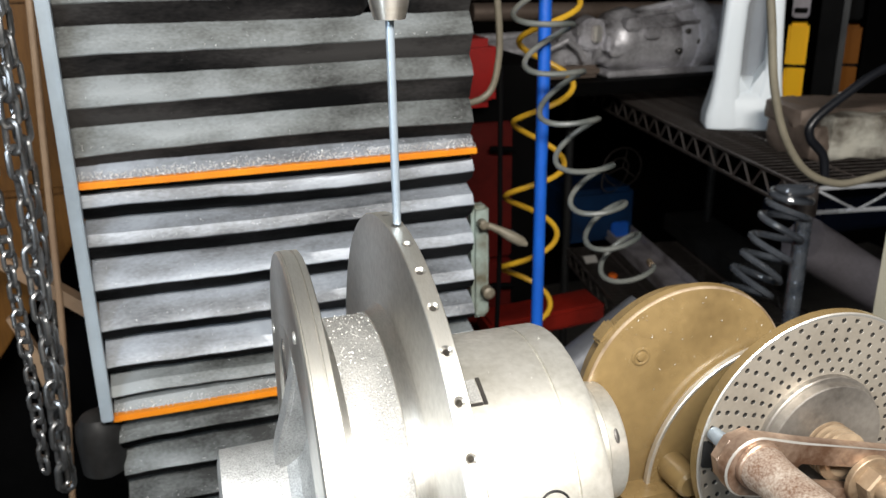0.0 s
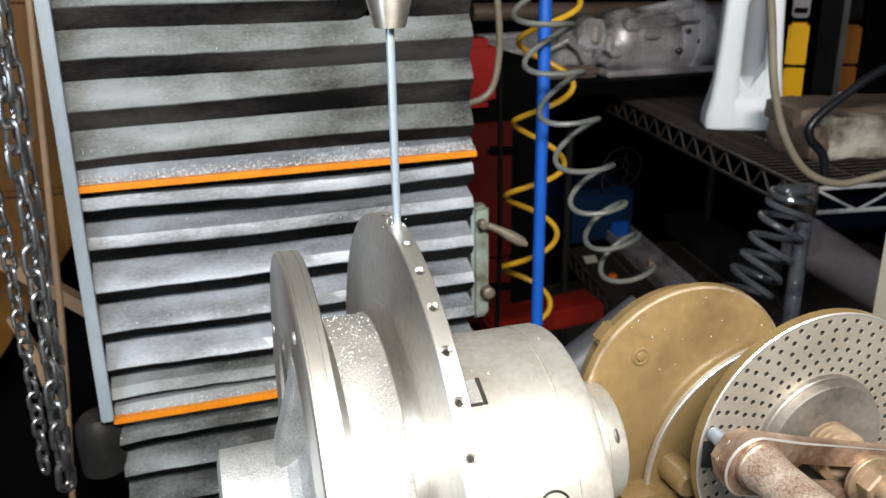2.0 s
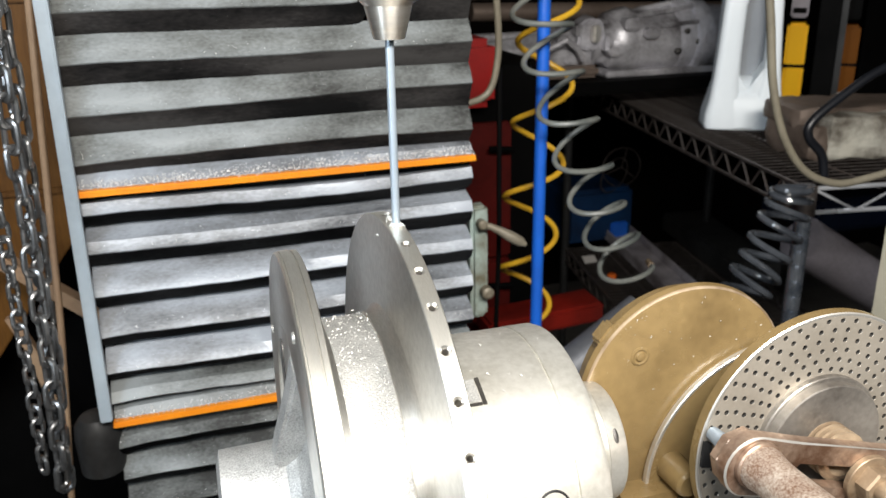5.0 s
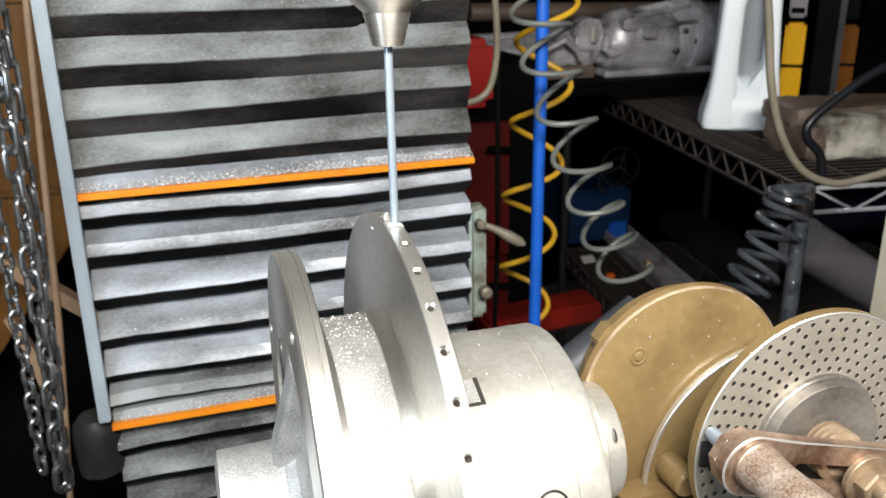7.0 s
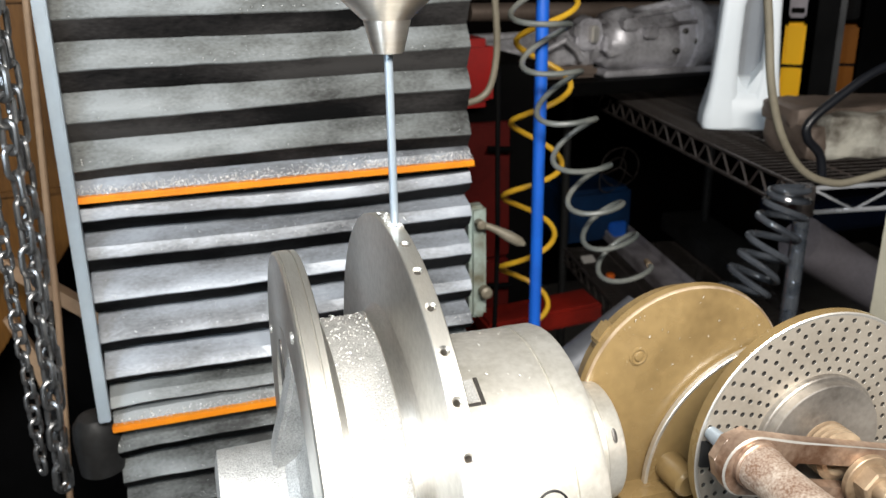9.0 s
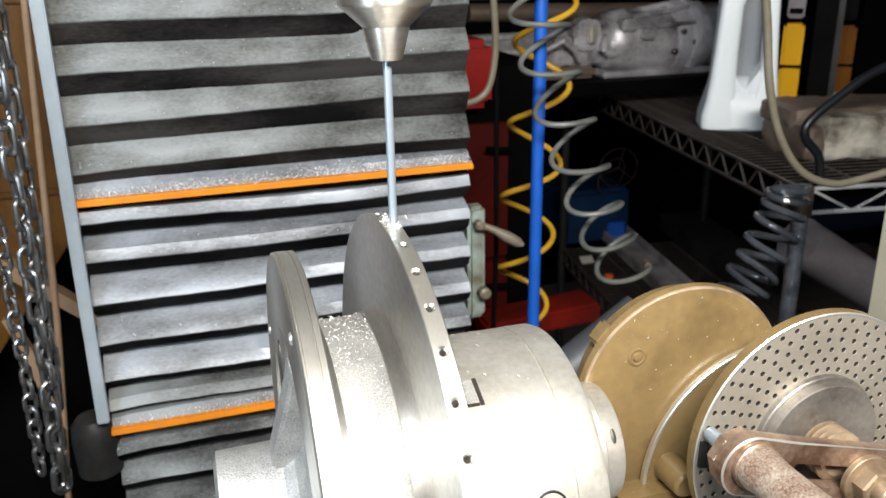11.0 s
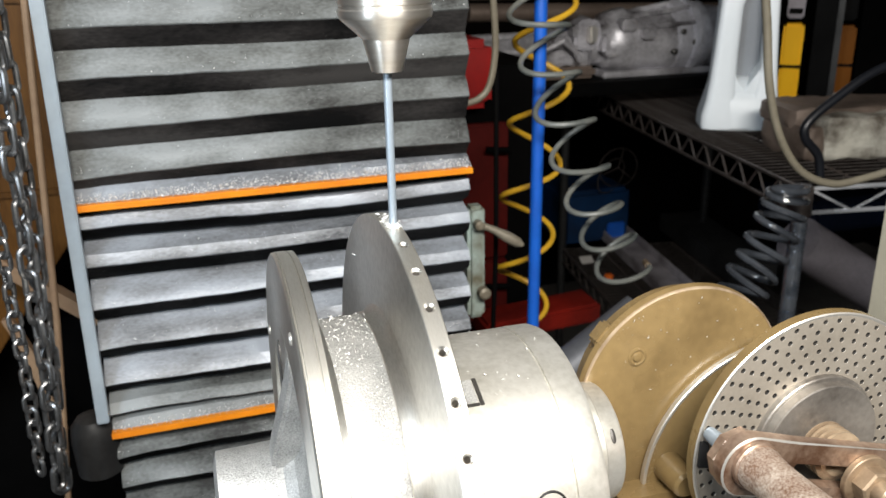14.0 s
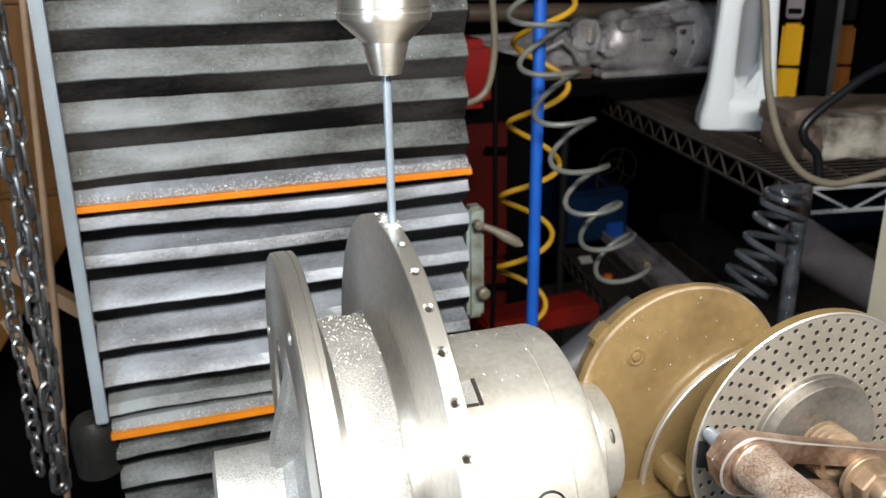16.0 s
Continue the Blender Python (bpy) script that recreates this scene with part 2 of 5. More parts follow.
def join(bm, own, m=None):
    if m is not None:
        bmesh.ops.transform(own, matrix=m, verts=own.verts)
    if bm is None:
        return own
    made = {v: bm.verts.new(v.co) for v in own.verts}
    for face in own.faces:
        copy = bm.faces.new([made[v] for v in face.verts])
        copy.material_index = face.material_index
    own.free()
    return bm


def turn(profile, axis="x", n=64, centre=(0, 0, 0), bm=None, cap=True):
    """A turned body: profile of (place along the axis, radius)."""
    own = bmesh.new()
    rings = []
    for a, r in profile:
        ring = []
        for i in range(n):
            c, s = math.cos(2 * math.pi * i / n) * r, math.sin(2 * math.pi * i / n) * r
            co = {"x": (a, c, s), "y": (c, a, s), "z": (c, s, a)}[axis]
            ring.append(own.verts.new(Vector(co) + Vector(centre)))
        rings.append(ring)
    for one, two in zip(rings, rings[1:]):
        for i in range(n):
            own.faces.new((one[i], one[(i + 1) % n], two[(i + 1) % n], two[i]))
    if cap:
        own.faces.new(rings[0])
        own.faces.new(rings[-1])
    return join(bm, own)


def tube(points, radius, n=8, bm=None):
    """A round rod or hose swept along points; radius may be one number or one for each point."""
    own = bmesh.new()
    pts = [Vector(p) for p in points]
    radii = radius if isinstance(radius, (list, tuple)) else [radius] * len(pts)
    rings, side = [], None
    for i, p in enumerate(pts):
        way = (pts[min(i + 1, len(pts) - 1)] - pts[max(i - 1, 0)]).normalized()
        side = (side - way * side.dot(way)).normalized() if side else way.orthogonal().normalized()
        up = way.cross(side)
        rings.append([own.verts.new(p + (side * math.cos(2 * math.pi * k / n) + up * math.sin(2 * math.pi * k / n)) * radii[i]) for k in range(n)])
    for one, two in zip(rings, rings[1:]):
        for k in range(n):
            own.faces.new((one[k], one[(k + 1) % n], two[(k + 1) % n], two[k]))
    own.faces.new(rings[0])
    own.faces.new(rings[-1])
    return join(bm, own)


def smooth_line(points, steps=8):
    """A rounded line through the points (Catmull-Rom)."""
    pts = [Vector(p) for p in points]
    pts = [pts[0] * 2 - pts[1], *pts, pts[-1] * 2 - pts[-2]]
    line = []
    for a, b, c, d in zip(pts, pts[1:], pts[2:], pts[3:]):
        for k in range(steps):
            t = k / steps
            line.append(0.5 * (2 * b + (c - a) * t + (2 * a - 5 * b + 4 * c - d) * t * t + (3 * b - a - 3 * c + d) * t ** 3))
    return line + [pts[-2]]


def outline(points, depth, axis="y", bevel=0.0):
    """A flat plate: an outline in the plane across the axis, made thick along it."""
    own = bmesh.new()
    verts = [own.verts.new(p) for p in points]
    face = own.faces.new(verts)
    move = {"x": Vector((depth, 0, 0)), "y": Vector((0, depth, 0)), "z": Vector((0, 0, depth))}[axis]
    made = bmesh.ops.extrude_face_region(own, geom=[face])
    bmesh.ops.translate(own, vec=move, verts=[g for g in made["geom"] if isinstance(g, bmesh.types.BMVert)])
    if bevel:
        bmesh.ops.bevel(own, geom=own.edges[:], offset=bevel, segments=2, affect="EDGES")
    return own


def hole_cell(bm, place, u0, u1, v0, v1, rings, ru, rv, n=16):
    """One cell of a surface with a round hole: place(u, v, depth); rings of (scale, depth, material) lead down the hole."""
    cu, cv, last = (u0 + u1) / 2, (v0 + v1) / 2, None
    hu, hv = (u1 - u0) / 2, (v1 - v0) / 2
    ways = [(math.cos(2 * math.pi * i / n), math.sin(2 * math.pi * i / n)) for i in range(n)]
    last = [bm.verts.new(place(cu + c / max(abs(c), abs(s)) * hu, cv + s / max(abs(c), abs(s)) * hv, 0)) for c, s in ways]
    for scale, depth, index in rings:
        ring = [bm.verts.new(place(cu + c * ru * scale, cv + s * rv * scale, depth)) for c, s in ways]
        for i in range(n):
            bm.faces.new((last[i], last[(i + 1) % n], ring[(i + 1) % n], ring[i])).material_index = index
        last = ring
    bm.faces.new(last).material_index = rings[-1][2]


def roughen(bm, amount, scale, seed):
    """Uneven cast surface: every vertex moves a little along its normal."""
    bm.normal_update()
    for v in bm.verts:
        v.co += v.normal * amount * noise.noise(v.co * scale + Vector((seed, 0, 0)))
    return bm


# ---- the room ----
def setting(name, x0, y0, z0, x1, y1, z1, material, label=""):
    return tagged(part(name, box(x0, y0, z0, x1, y1, z1), material, smooth=False), label, "", "", "structure")


setting("floor", -2.4, -2.4, -0.1, 3.4, 3.4, 0.0, concrete, "oil-stained dark concrete workshop floor")
setting("ceiling", -2.4, -2.4, 3.0, 3.4, 3.4, 3.1, ceiling_paint, "plain grey painted workshop ceiling")
setting("wall_north", -2.4, 3.3, 0.0, 3.4, 3.4, 3.0, unlit_wall, "workshop wall coloured near black for lack of light")
setting("wall_south", -2.4, -2.4, 0.0, 3.4, -2.3, 3.0, unlit_wall, "workshop wall coloured near black for lack of light")
setting("wall_west", -2.4, -2.3, 0.0, -2.3, 3.3, 3.0, unlit_wall, "workshop wall coloured near black for lack of light")
setting("wall_east", 3.3, -2.3, 0.0, 3.4, 3.3, 3.0, unlit_wall, "workshop wall coloured near black for lack of light")

# ---- travel of the mill head, in metres below its first height ----
TRAVEL = [(0.0, 0.0), (0.8, 0.0013), (1.5, 0.0028), (2.5, 0.0048), (3.5, 0.0066), (4.2, 0.0079), (5.3, 0.0098), (6.3, 0.0113), (7.0, 0.0124), (8.0, 0.0144),
          (9.2, 0.0164), (10.3, 0.0181), (11.3, 0.0194), (12.5, 0.0216), (13.3, 0.0233), (14.1, 0.0249), (14.4, 0.0252),
          (14.5, 0.0176), (14.6, 0.0107), (14.7, 0.0036), (14.8, 0.0008), (14.9, 0.0062), (15.0, 0.0143), (15.1, 0.0212), (15.2, 0.0245), (15.5, 0.0250), (16.0, 0.0260)]

# ---- bellows of the mill column ----
BELLOWS_L, BELLOWS_R, RIDGE_Y, VALLEY_Y = -0.126, 0.296, 0.877, 0.893
moving = []
FOLDS = []


def pleat(parent, z, tilt, up, down, seed, dent=False, valley=VALLEY_Y):
    """One fold: an upper slope coloured as dusted and lit, an underside coloured as shaded, meeting in a soft ridge."""
    rng = random.Random(seed)
    bm = bmesh.new()
    n = 84 if dent else 36
    phase, wave = rng.uniform(0, 6), rng.uniform(0.0008, 0.0026)
    rows, droop = [], rng.uniform(0.0, 0.003)
    for i in range(n + 1):
        f = i / n
        x = BELLOWS_L + (BELLOWS_R - BELLOWS_L) * f
        sag = wave * math.sin(phase + 5.2 * f) + 0.0009 * noise.noise((x * 30, seed * 3.1, 0))
        dz = tilt * (f - 0.5) + sag
        if f < 0.12:
            dz -= droop * (1 - f / 0.12) ** 2
        inward = 0.0
        if dent:
            inward = 0.021 / (1 + math.exp(-(f - 0.725) * 160)) / (1 + math.exp((f - 0.815) * 110))
            dz += inward * 0.85
        y = RIDGE_Y + 0.0012 * noise.noise((x * 40, seed, 5)) + inward
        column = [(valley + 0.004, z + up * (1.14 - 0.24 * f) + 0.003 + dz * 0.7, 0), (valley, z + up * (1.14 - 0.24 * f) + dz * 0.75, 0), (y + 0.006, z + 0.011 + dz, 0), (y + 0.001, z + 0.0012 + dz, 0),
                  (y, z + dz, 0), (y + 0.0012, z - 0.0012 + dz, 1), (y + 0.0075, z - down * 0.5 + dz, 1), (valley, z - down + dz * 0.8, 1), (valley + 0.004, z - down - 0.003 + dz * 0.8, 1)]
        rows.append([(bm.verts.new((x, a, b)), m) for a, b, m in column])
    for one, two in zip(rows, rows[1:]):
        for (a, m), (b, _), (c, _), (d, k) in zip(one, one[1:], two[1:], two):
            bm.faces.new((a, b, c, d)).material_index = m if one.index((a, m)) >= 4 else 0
    # thickness of the cloth
    made = bmesh.ops.extrude_face_region(bm, geom=bm.faces[:])
    bmesh.ops.translate(bm, vec=(0, 0.0022, 0), verts=[g for g in made["geom"] if isinstance(g, bmesh.types.BMVert)])
    # Lit and shaded copies by fold: brighter slopes, blacker undersides lower down.
    return part("pleat", bm, [dusted_bright_lit if 6 < seed < 13 else dusted_lit, cloth_deep_shade if seed > 6 else cloth_shade], parent)


def bellows():
    ob = thing("way_cover_bellows", (0, 0, 0), "black pleated bellows way cover with metal dust, light and shade painted on", "way cover")
    # ridge height, tilt to the far end, share of the head's travel
    folds = [(1.561, 0.006, 0.88), (1.513, 0.006, 0.88), (1.465, 0.006, 0.88), (1.417, 0.006, 0.88), (1.369, 0.006, 0.88), (1.3225, 0.006, 0.88), (1.2740, 0.004, 0.885),
             (1.2425, 0.0035, 0.895), (1.2160, 0.004, 0.87), (1.1755, 0.003, 0.845), (1.1285, 0.002, 0.83), (1.0815, 0.003, 0.82), (1.0375, 0.003, 0.815), (1.001, 0.004, 0.81),
             (0.979, 0.005, 0.81), (0.945, 0.003, 0.74), (0.900, 0.003, 0.58), (0.857, 0.002, 0.42), (0.816, 0.001, 0.26), (0.776, 0.0, 0.1), (0.738, 0.0, 0.0)]
    for k, (z, tilt, share) in enumerate(folds):
        above = folds[k - 1][0] - z if k else 0.048
        below = z - folds[k + 1][0] if k + 1 < len(folds) else 0.04
        o = pleat(ob, z, tilt, above * 0.51, below * 0.50, k, k == 3, VALLEY_Y + (0.012 if k > 7 else -0.002))
        moving.append((o, share))
        FOLDS.append((o, share, z, tilt))
        if k in (7, 14):
            bm = box(BELLOWS_L - 0.001, RIDGE_Y - 0.009, z - 0.0040, BELLOWS_R + 0.001, RIDGE_Y + 0.004, z - 0.0007, 0.0008)
            box(BELLOWS_L - 0.001, RIDGE_Y - 0.0082, z - 0.0011, BELLOWS_R + 0.001, RIDGE_Y + 0.004, z + 0.0024, 0.0008, bm)
            for v in bm.verts:
                v.co.z += tilt * ((v.co.x - BELLOWS_L) / (BELLOWS_R - BELLOWS_L) - 0.5)
            bar = part("stiffener_bar", bm, orange, ob, "orange plastic stiffener bar")
            moving.append((bar, share))
    return ob


bellows()


def column():
    ob = thing("mill_column", (0, 0, 0), "grey-blue painted mill column behind the bellows", "machine column")
    part("casting", box(-0.11, 0.93, 0.0, 0.28, 1.22, 2.3, 0.01), iron, ob)
    strip = box(-0.1390, 0.860, 0.978, -0.1264, 0.872, 2.2, 0.0015)
    for v in strip.verts:
        v.co.x += 0.0008 + 0.0125 * (v.co.z - 0.978)
    part("side_strip", strip, grey_blue, ob, "grey-blue painted sheet edge strip")
    bm = turn([(0.900, 0.020), (0.903, 0.0245), (0.945, 0.0262), (0.962, 0.0245), (0.971, 0.018), (0.975, 0.008)], "z", 32, (-0.147, 0.895, 0))
    part("foot_bracket", bm, iron, ob, "dark worn rounded bracket")
    return ob


column()

# ---- drill chuck and long drill ----
AXIS_Y, AXIS_Z = 0.4136, 1.1566
HUB_X, DISC_X, DISC_W, DISC_R = 0.0330, 0.0894, 0.0097, 0.1591
DRILL_X, DRILL_Y = 0.0949, 0.4098
TIP_Z = 1.4218


def drill_chuck():
    ob = thing("drill_chuck", (DRILL_X, DRILL_Y, TIP_Z), "polished steel keyless drill chuck with a long thin drill", "drill chuck")
    part("sleeve", turn([(0.0262, 0.0228), (0.0275, 0.0234), (0.0300, 0.0234), (0.0306, 0.0229), (0.0322, 0.0229), (0.0328, 0.0234), (0.085, 0.0234), (0.0865, 0.022), (0.13, 0.022)], "z"), chrome, ob)
    part("cone", turn([(0.0160, 0.0118), (0.0163, 0.0122), (0.0255, 0.0222), (0.0262, 0.0228)], "z"), chrome, ob)
    part("nose", turn([(-0.0002, 0.0030), (0.0, 0.0076), (0.0008, 0.0081), (0.0148, 0.0116), (0.0160, 0.0118)], "z"), chrome, ob, "tapered chuck nose")
    bm = turn([(-0.1065, 0.0004), (-0.1050, 0.0022), (0.004, 0.0022)], "z", 20)
    part("twist_drill", bm, drill_steel, ob, "long thin blue-grey drill bit")
    return ob


chuck_of_drill = drill_chuck()

# ---- the workpiece ----


def workpiece():
    ob = thing("aluminium_rotor", (0, AXIS_Y, AXIS_Z), "machined aluminium double-disc rotor being drilled around its rim", "machine part")
    # drilled disc: the rim is cut in 41 cells with a countersunk hole each
    bm = bmesh.new()
    count, first = 41, radians(1.41)
    step = 2 * math.pi / count

    def on_rim(u, v, d):
        r = DISC_R - d
        return Vector((u, -r * math.sin(v), r * math.cos(v)))

    edge = 0.0005
    for k in range(count):
        mid = first + k * step
        deep = 0.055 if k == 0 else 0.012
        # Darker steel down each bore puts the hole's shade into the colour.
        hole_cell(bm, on_rim, DISC_X + edge, DISC_X + DISC_W - edge, mid - step / 2, mid + step / 2,
                  [(1.0, 0, 0), (0.6, 0.0012, 2), (0.6, deep, 1)], 0.0029, 0.0029 / DISC_R)
    n = 41 * 4
    for x, dx in ((DISC_X + edge, -edge), (DISC_X + DISC_W - edge, edge)):
        lines = []
        for px, r in ((x, DISC_R), (x + dx, DISC_R - edge), (x + dx, 0.0995 if dx < 0 else 0.03)):
            lines.append([bm.verts.new((px, -r * math.sin(first + step / 8 + 2 * math.pi * i / n), r * math.cos(first + step / 8 + 2 * math.pi * i / n))) for i in range(n)])
        for one, two in zip(lines, lines[1:]):
            for i in range(n):
                bm.faces.new((one[i], one[(i + 1) % n], two[(i + 1) % n], two[i])).material_index = 2 if one is lines[1] else 0
    bmesh.ops.remove_doubles(bm, verts=bm.verts, dist=0.00002)
    part("drilled_disc", bm, [rimmed, sector_steel, turned], ob, "turned aluminium disc with countersunk rim holes")
    # plain disc: raised dark plate for a slot, bright discs for two small dowel holes
    disc = turn([(HUB_X + 0.0085, 0.0955), (HUB_X + 0.0012, 0.0978), (HUB_X + 0.0002, 0.0984), (HUB_X, 0.0992), (HUB_X, 0.1411), (HUB_X + 0.0010, 0.1424), (HUB_X + 0.0014, 0.1418), (HUB_X + 0.0021, 0.1418), (HUB_X + 0.0024, 0.1426),
                 (HUB_X + 0.0080, 0.1426), (HUB_X + 0.0083, 0.1415), (HUB_X + 0.0090, 0.1415), (HUB_X + 0.0093, 0.1424), (HUB_X + 0.0120, 0.1424), (HUB_X + 0.0126, 0.1414), (HUB_X + 0.0128, 0.09)], "x", 128, cap=False)
    disc.normal_update()
    for face in disc.faces:
        face.material_index = 1 if abs(face.normal.x) > 0.8 else 0
    part("plain_disc", disc, [rimmed, turned], ob, "plain machined aluminium disc")
    part("pocket_floor", turn([(HUB_X + 0.0080, 0.0965), (HUB_X + 0.0078, 0.0900), (HUB_X + 0.0060, 0.0600), (HUB_X + 0.0010, 0.0430), (HUB_X - 0.0060, 0.0340)], "x", 96, cap=False), cast, ob, "rough cast floor of the recessed pockets")
    for k in range(3):
        sector = []
        for r, turns in ((0.0990, range(0, 61, 5)), (0.0400, range(60, -1, -5))):
            for a in turns:
                a = radians(72 + 120 * k + a)
                sector.append((HUB_X - 0.0001, -r * math.sin(a), r * math.cos(a)))
        part("web_plate", outline(sector, 0.009, "x"), turned, ob, "machined plate between the pockets")
    # Dark plate on the face paints the shade of a slot.
    slot = [(HUB_X - 0.0008, 0.0385 + 0.0085 * math.cos(2 * math.pi * i / 28), 0.0600 + 0.0225 * math.sin(2 * math.pi * i / 28)) for i in range(28)]
    part("lightening_slot", outline(slot, 0.002, "x"), hole_dark, ob, "dark plate standing in for a shaded slot")
    # Raised bright discs paint the reflections at the dowel holes.
    for y, z in ((0.1093, 0.0581), (-0.0419, 0.1198)):
        part("dowel_hole", turn([(HUB_X - 0.0012, 0.0026), (HUB_X - 0.0004, 0.0032), (HUB_X + 0.001, 0.0032)], "x", 20, (0, y, z)), bright_edge, ob, "bright disc painted for the reflection at a dowel hole")
    # cast drum between the discs
    part("fillet", turn([(HUB_X + 0.0120, 0.1160), (HUB_X + 0.0136, 0.1085), (HUB_X + 0.0160, 0.1040), (HUB_X + 0.0190, 0.1016), (HUB_X + 0.0212, 0.1008), (HUB_X + 0.0214, 0.0995)], "x", 128, cap=False), turned, ob, "smooth turned fillet beside the drum")
    part("drum", turn([(HUB_X + 0.0205, 0.0985), (HUB_X + 0.0210, 0.1000), (DISC_X - 0.0088, 0.0999), (DISC_X - 0.0070, 0.0990)], "x", 128, cap=False),
         cast, ob, "rough cast drum between the discs")
    part("shoulder", turn([(DISC_X - 0.0090, 0.0990), (DISC_X - 0.0090, 0.1007), (DISC_X - 0.0086, 0.1012), (DISC_X - 0.0050, 0.1014), (DISC_X - 0.0030, 0.1021), (DISC_X - 0.0012, 0.1036), (DISC_X + 0.0003, 0.1060)], "x", 128, cap=False), turned, ob, "smooth machined shoulder beside the drum")
    part("hub", turn([(-0.012, 0.026), (-0.010, 0.0335), (HUB_X - 0.008, 0.0345), (HUB_X - 0.001, 0.040), (HUB_X + 0.001, 0.042)], "x", 64), cast, ob, "cast hub and shaft end")
    # webs from hub to disc
    for k in range(3):
        web = bmesh.new()
        shape = [(HUB_X + 0.009, 0.0985), (HUB_X - 0.0002, 0.0985), (HUB_X - 0.0060, 0.0700), (HUB_X - 0.0125, 0.0430), (HUB_X - 0.0140, 0.0320), (HUB_X + 0.009, 0.0320)]
        web.faces.new([web.verts.new((x, -0.0085, r)) for x, r in shape])
        made = bmesh.ops.extrude_face_region(web, geom=web.faces[:])
        bmesh.ops.translate(web, vec=(0, 0.017, 0), verts=[g for g in made["geom"] if isinstance(g, bmesh.types.BMVert)])
        bmesh.ops.bevel(web, geom=web.edges[:], offset=0.002, segments=2, affect="EDGES")
        bmesh.ops.transform(web, matrix=pose(0, 0, 0, 12 + 120 * k), verts=web.verts)
        web.normal_update()
        for face in web.faces:
            face.material_index = 1 if face.normal.x < -0.5 else 0
        part("web", web, [cast, rimmed], ob, "cast web with a machined ridge")
    return ob


workpiece()


def lathe_chuck():
    ob = thing("three_jaw_chuck", (0, 0.4227, 1.1413), "worn pale steel three-jaw chuck gripping the rotor", "machine chuck")
    x0, x1, r = 0.1005, 0.1953, 0.0893
    part("body", turn([(x0, 0.03), (x0, r - 0.002), (x0 + 0.002, r), (0.1740, r), (0.1745, r - 0.0007), (0.1752, r - 0.0007), (0.1757, r + 0.0003), (x1 - 0.004, r + 0.0003), (x1 - 0.001, r - 0.001), (x1, r - 0.004), (x1, 0.02)], "x", 96), steel, ob)
    # jaw ends beside raised dark strips that paint the shade of their slots
    for a in (24.5, 144.5, 264.5):
        m = pose(0, 0, 0, a)
        slot = box(x0 + 0.0320, -0.0098, r - 0.006, x0 + 0.0345, 0.0088, r + 0.0004, 0.0003)
        box(x0 + 0.0235, -0.0098, r - 0.006, x0 + 0.0318, -0.0078, r + 0.0003, 0.0003, slot)
        part("jaw_slot", join(None, slot, m), hole_dark, ob, "dark strip painted for shade in the jaw slot")
        part("jaw", join(None, box(x0 + 0.0235, -0.0074, r - 0.004, x0 + 0.0312, 0.0080, r + 0.0008, 0.0005), m), cast, ob, "steel jaw end")
    for a in (70, 190, 310):
        m = pose(0, 0, 0, a)
        part("key_socket", turn([(0.045, 0.0095), (r + 0.0002, 0.0095), (r + 0.0006, 0.0088), (r - 0.0005, 0.0078), (r - 0.008, 0.0076)], "z", 28, (0.1595, 0, 0)), iron, ob, "chuck key socket").matrix_basis = m
    return ob


lathe_chuck()

# ---- dividing head ----
FLANGE = (0.3587, 1.1072, 0.0951)
PLATE_X, PLATE_Y, PLATE_Z, PLATE_R = 0.355, 0.3726, 1.1566, 0.0858


